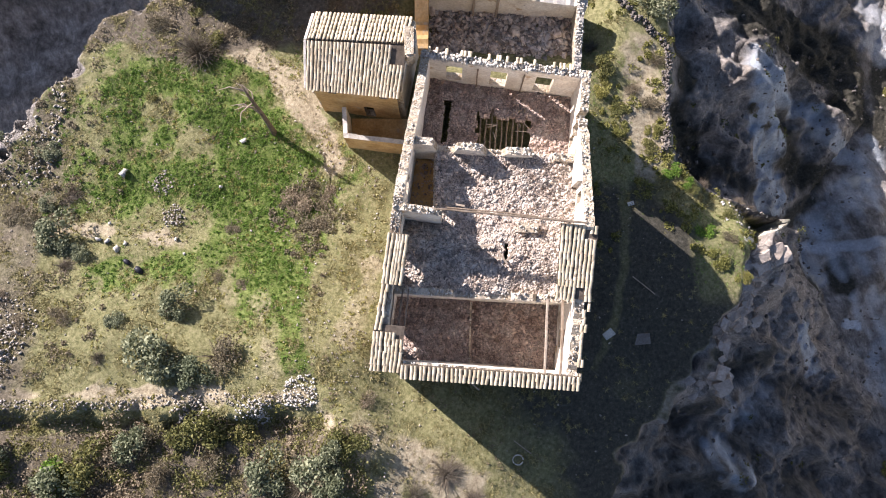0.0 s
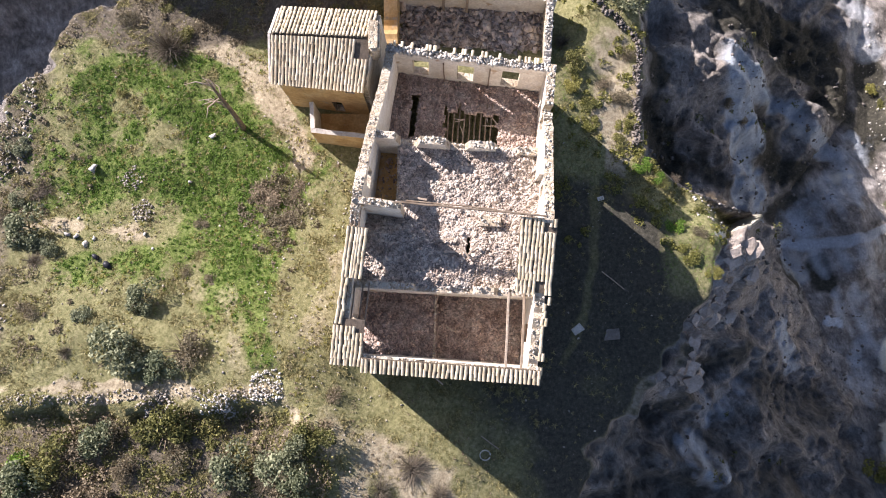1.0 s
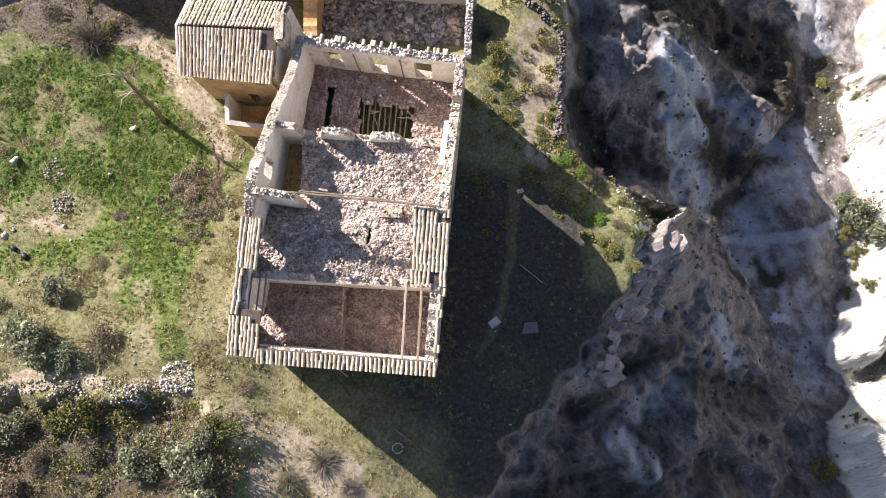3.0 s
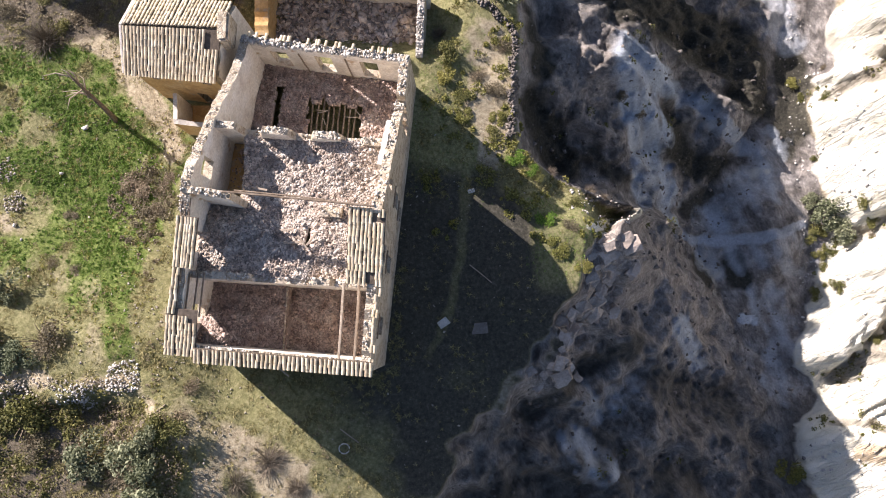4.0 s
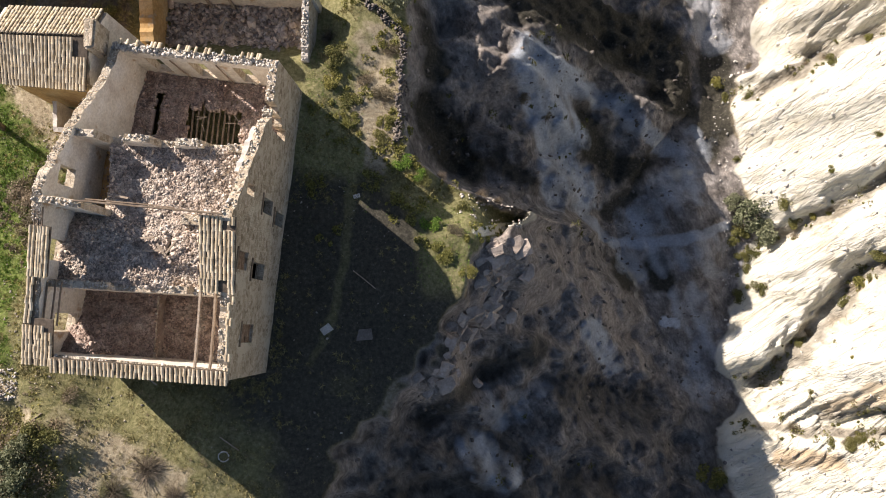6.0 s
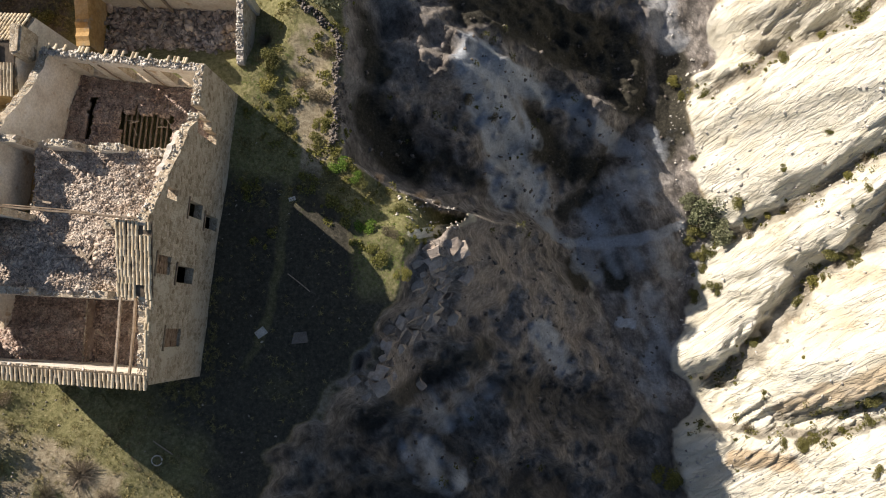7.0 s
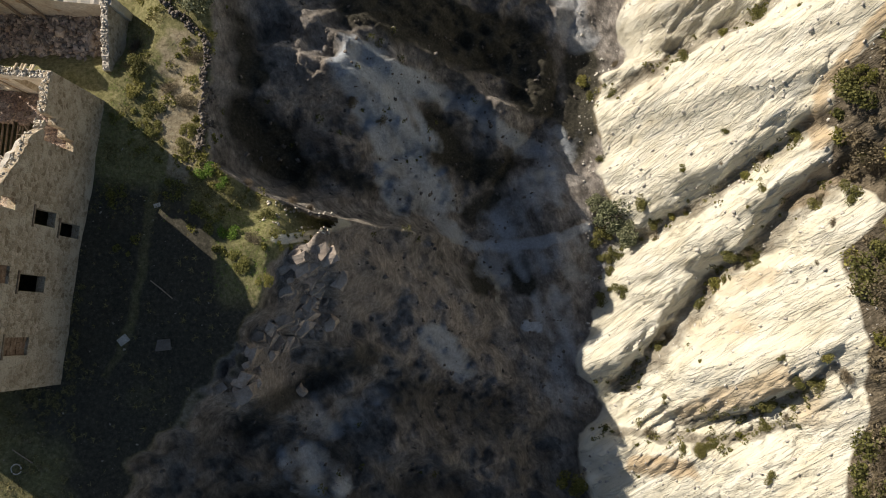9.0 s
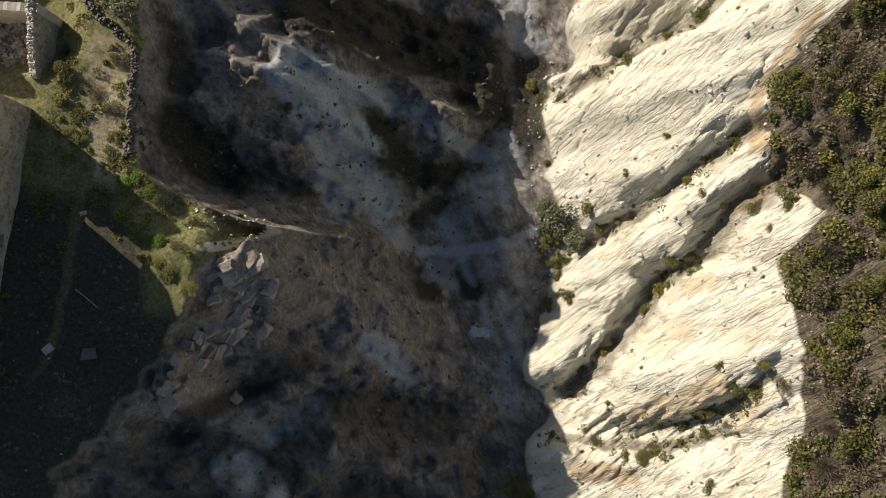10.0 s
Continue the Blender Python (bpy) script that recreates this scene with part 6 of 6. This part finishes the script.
# ---- blocky rock face below the promontory ----
def rock_block(x, y, size, seed):
    r = np.random.default_rng(seed)
    bm = bmesh.new()
    bmesh.ops.create_cube(bm, size=1)
    bmesh.ops.subdivide_edges(bm, edges=bm.edges[:], cuts=1)
    for v in bm.verts:
        v.co = Vector(v.co) * (1 - 0.18 * (v.co.length > 0.6)) + Vector(r.normal(0, 0.075, 3))
        v.co = Vector((v.co.x * size * r.uniform(0.95, 1.05), v.co.y * size * 0.75, v.co.z * size * 0.8))
    bmesh.ops.bevel(bm, geom=bm.edges[:], offset=0.03 * size, segments=1, affect="EDGES")
    ob = part("rock_block", bm, CLIFF)
    ob.matrix_basis = pose(x, y, height_at(x, y) - 0.12 * size, r.normal(0, 10), r.normal(0, 10), r.uniform(20, 70))
    return tagged(ob, "blocky tan rock standing out of the shaded cliff", "rock", "rock blocks of the cliff")


r = np.random.default_rng(341)
for k in range(64):
    u = r.uniform(0.14, 1)
    cx, cy = np.interp(u, (0, 0.3, 0.55, 0.8, 1), (24.6, 23.2, 22.2, 20.2, 18.0)), np.interp(u, (0, 0.3, 0.55, 0.8, 1), (6.0, 3.6, 1.2, -1.6, -4.6))
    rock_block(cx + r.normal(0, 0.75), cy + r.normal(0, 0.6), r.uniform(0.45, 1.5), 3400 + k)

# ---- dead tree ----
def limb(bm, pts, radii, sides=7):
    rings = []
    for k, (p, rad) in enumerate(zip(pts, radii)):
        p = Vector(p)
        d = (Vector(pts[min(k + 1, len(pts) - 1)]) - Vector(pts[max(k - 1, 0)])).normalized()
        x = d.orthogonal().normalized()
        y = d.cross(x)
        rings.append([bm.verts.new(p + (x * math.cos(a) + y * math.sin(a)) * rad) for a in (2 * math.pi * i / sides for i in range(sides))])
    for r0, r1 in zip(rings, rings[1:]):
        for i in range(sides):
            bm.faces.new((r0[i], r0[(i + 1) % sides], r1[(i + 1) % sides], r1[i]))
    bm.faces.new(rings[0][::-1])
    bm.faces.new(rings[-1])


base_z = height_at(-11.85, 13.5)
dead = empty("dead_tree", (-11.85, 13.5, base_z), "leaning dead tree with a bare brown trunk and broken branches", "tree")
bm = bmesh.new()
limb(bm, [(-11.8, 13.4, base_z - 0.2), (-11.95, 13.75, base_z + 0.9), (-12.2, 14.2, base_z + 2.1), (-12.5, 14.65, base_z + 3.4), (-12.95, 15.3, base_z + 4.6)], (0.22, 0.18, 0.15, 0.11, 0.05))
part("trunk", bm, BARK, dead, "bare brown trunk", True)
r = np.random.default_rng(61)
for k in range(11):
    u = 0.45 + 0.05 * k
    p = Vector((-11.8 - 1.1 * u, 13.4 + 1.8 * u, base_z + 4.5 * u))
    a = r.uniform(1.6, 4.2)
    l = r.uniform(0.6, 1.7)
    q2 = p + Vector((math.cos(a) * l * 0.6, math.sin(a) * l * 0.6, r.uniform(0.0, 0.5)))
    q3 = p + Vector((math.cos(a + 0.3) * l, math.sin(a + 0.3) * l, r.uniform(0.1, 0.9)))
    bm = bmesh.new()
    limb(bm, [p, q2, q3], (0.06, 0.04, 0.015), 5)
    part("branch", bm, PALE_WOOD, dead, "pale broken branch", True)

# ---- odds and ends ----
for k, (x, y, s) in enumerate(((-21.4, 4.3, 0.22), (-20.55, 3.75, 0.27))):
    bm = bmesh.new()
    bmesh.ops.create_icosphere(bm, subdivisions=2, radius=1)
    rr = np.random.default_rng(500 + k)
    for v in bm.verts:
        v.co *= 1 + 0.25 * (rr.random() - 0.5)
        v.co = Vector((v.co.x * s * 1.3, v.co.y * s * 0.8, v.co.z * s * 0.7))
    ob = part("black_bag", bm, BLACK_SHEET, smooth=True)
    ob.matrix_basis = pose(x, y, height_at(x, y) + s * 0.5, 0, 0, -40)
    tagged(ob, "crumpled black plastic bag lying in the grass", "bag", "black bags")


def flat_slab(x, y, wide, deep, thick, turn, mat, label):
    bm = bmesh.new()
    box(bm, (-wide / 2, -deep / 2, 0), (wide / 2, deep / 2, thick), 0.08, np.random.default_rng(hash_of(x, y)))
    bmesh.ops.bevel(bm, geom=bm.edges[:], offset=0.02, segments=1, affect="EDGES")
    ob = part("stone_slab", bm, mat)
    ob.matrix_basis = pose(x, y, height_at(x, y) - 0.02, 4, -3, turn)
    return tagged(ob, label, "stone slab")


flat_slab(11.35, -0.55, 0.75, 0.55, 0.12, 35, WHITE_ROCK, "pale square stone slab lying on shaded grass")
flat_slab(13.75, -0.9, 1.2, 0.75, 0.14, 5, GREY_ROCK, "grey stone slab lying on shaded grass")
flat_slab(13.2, 8.55, 0.45, 0.3, 0.1, 20, WHITE_ROCK, "small pale stone at the shadow edge")
def ground_pole(a, b, label):
    beam("pole", (*a, height_at(*a) + 0.06), (*b, height_at(*b) + 0.06), 0.07, 0.07, PALE_WOOD, label, None, "pole")
ground_pole((4.68, -7.54), (5.87, -8.46), "pale wooden pole lying on shaded ground")
ground_pole((13.1, 3.4), (14.6, 2.15), "thin pale pole lying on shaded grass")
ground_pole((-7.0, -6.5), (-6.3, -5.9), "short pale stick on the bare path")
beam("pole", (1.2, -3.0, 5.6), (2.2, -3.9, 5.2), 0.08, 0.08, PALE_WOOD, "broken timber end sticking out of the south wall", None, "pole")
ring = bmesh.new()
limb(ring, [(0.32 * math.cos(a) * 1.1, 0.32 * math.sin(a), 0.03 + 0.02 * math.sin(3 * a)) for a in (i * 0.42 for i in range(15))], [0.045] * 15, 6)
ob = part("wire_ring", ring, WHITE_ROCK, smooth=True)
ob.matrix_basis = pose(4.95, -8.8, height_at(4.95, -8.8) + 0.04)
tagged(ob, "pale bent ring lying on shaded ground", "ring")
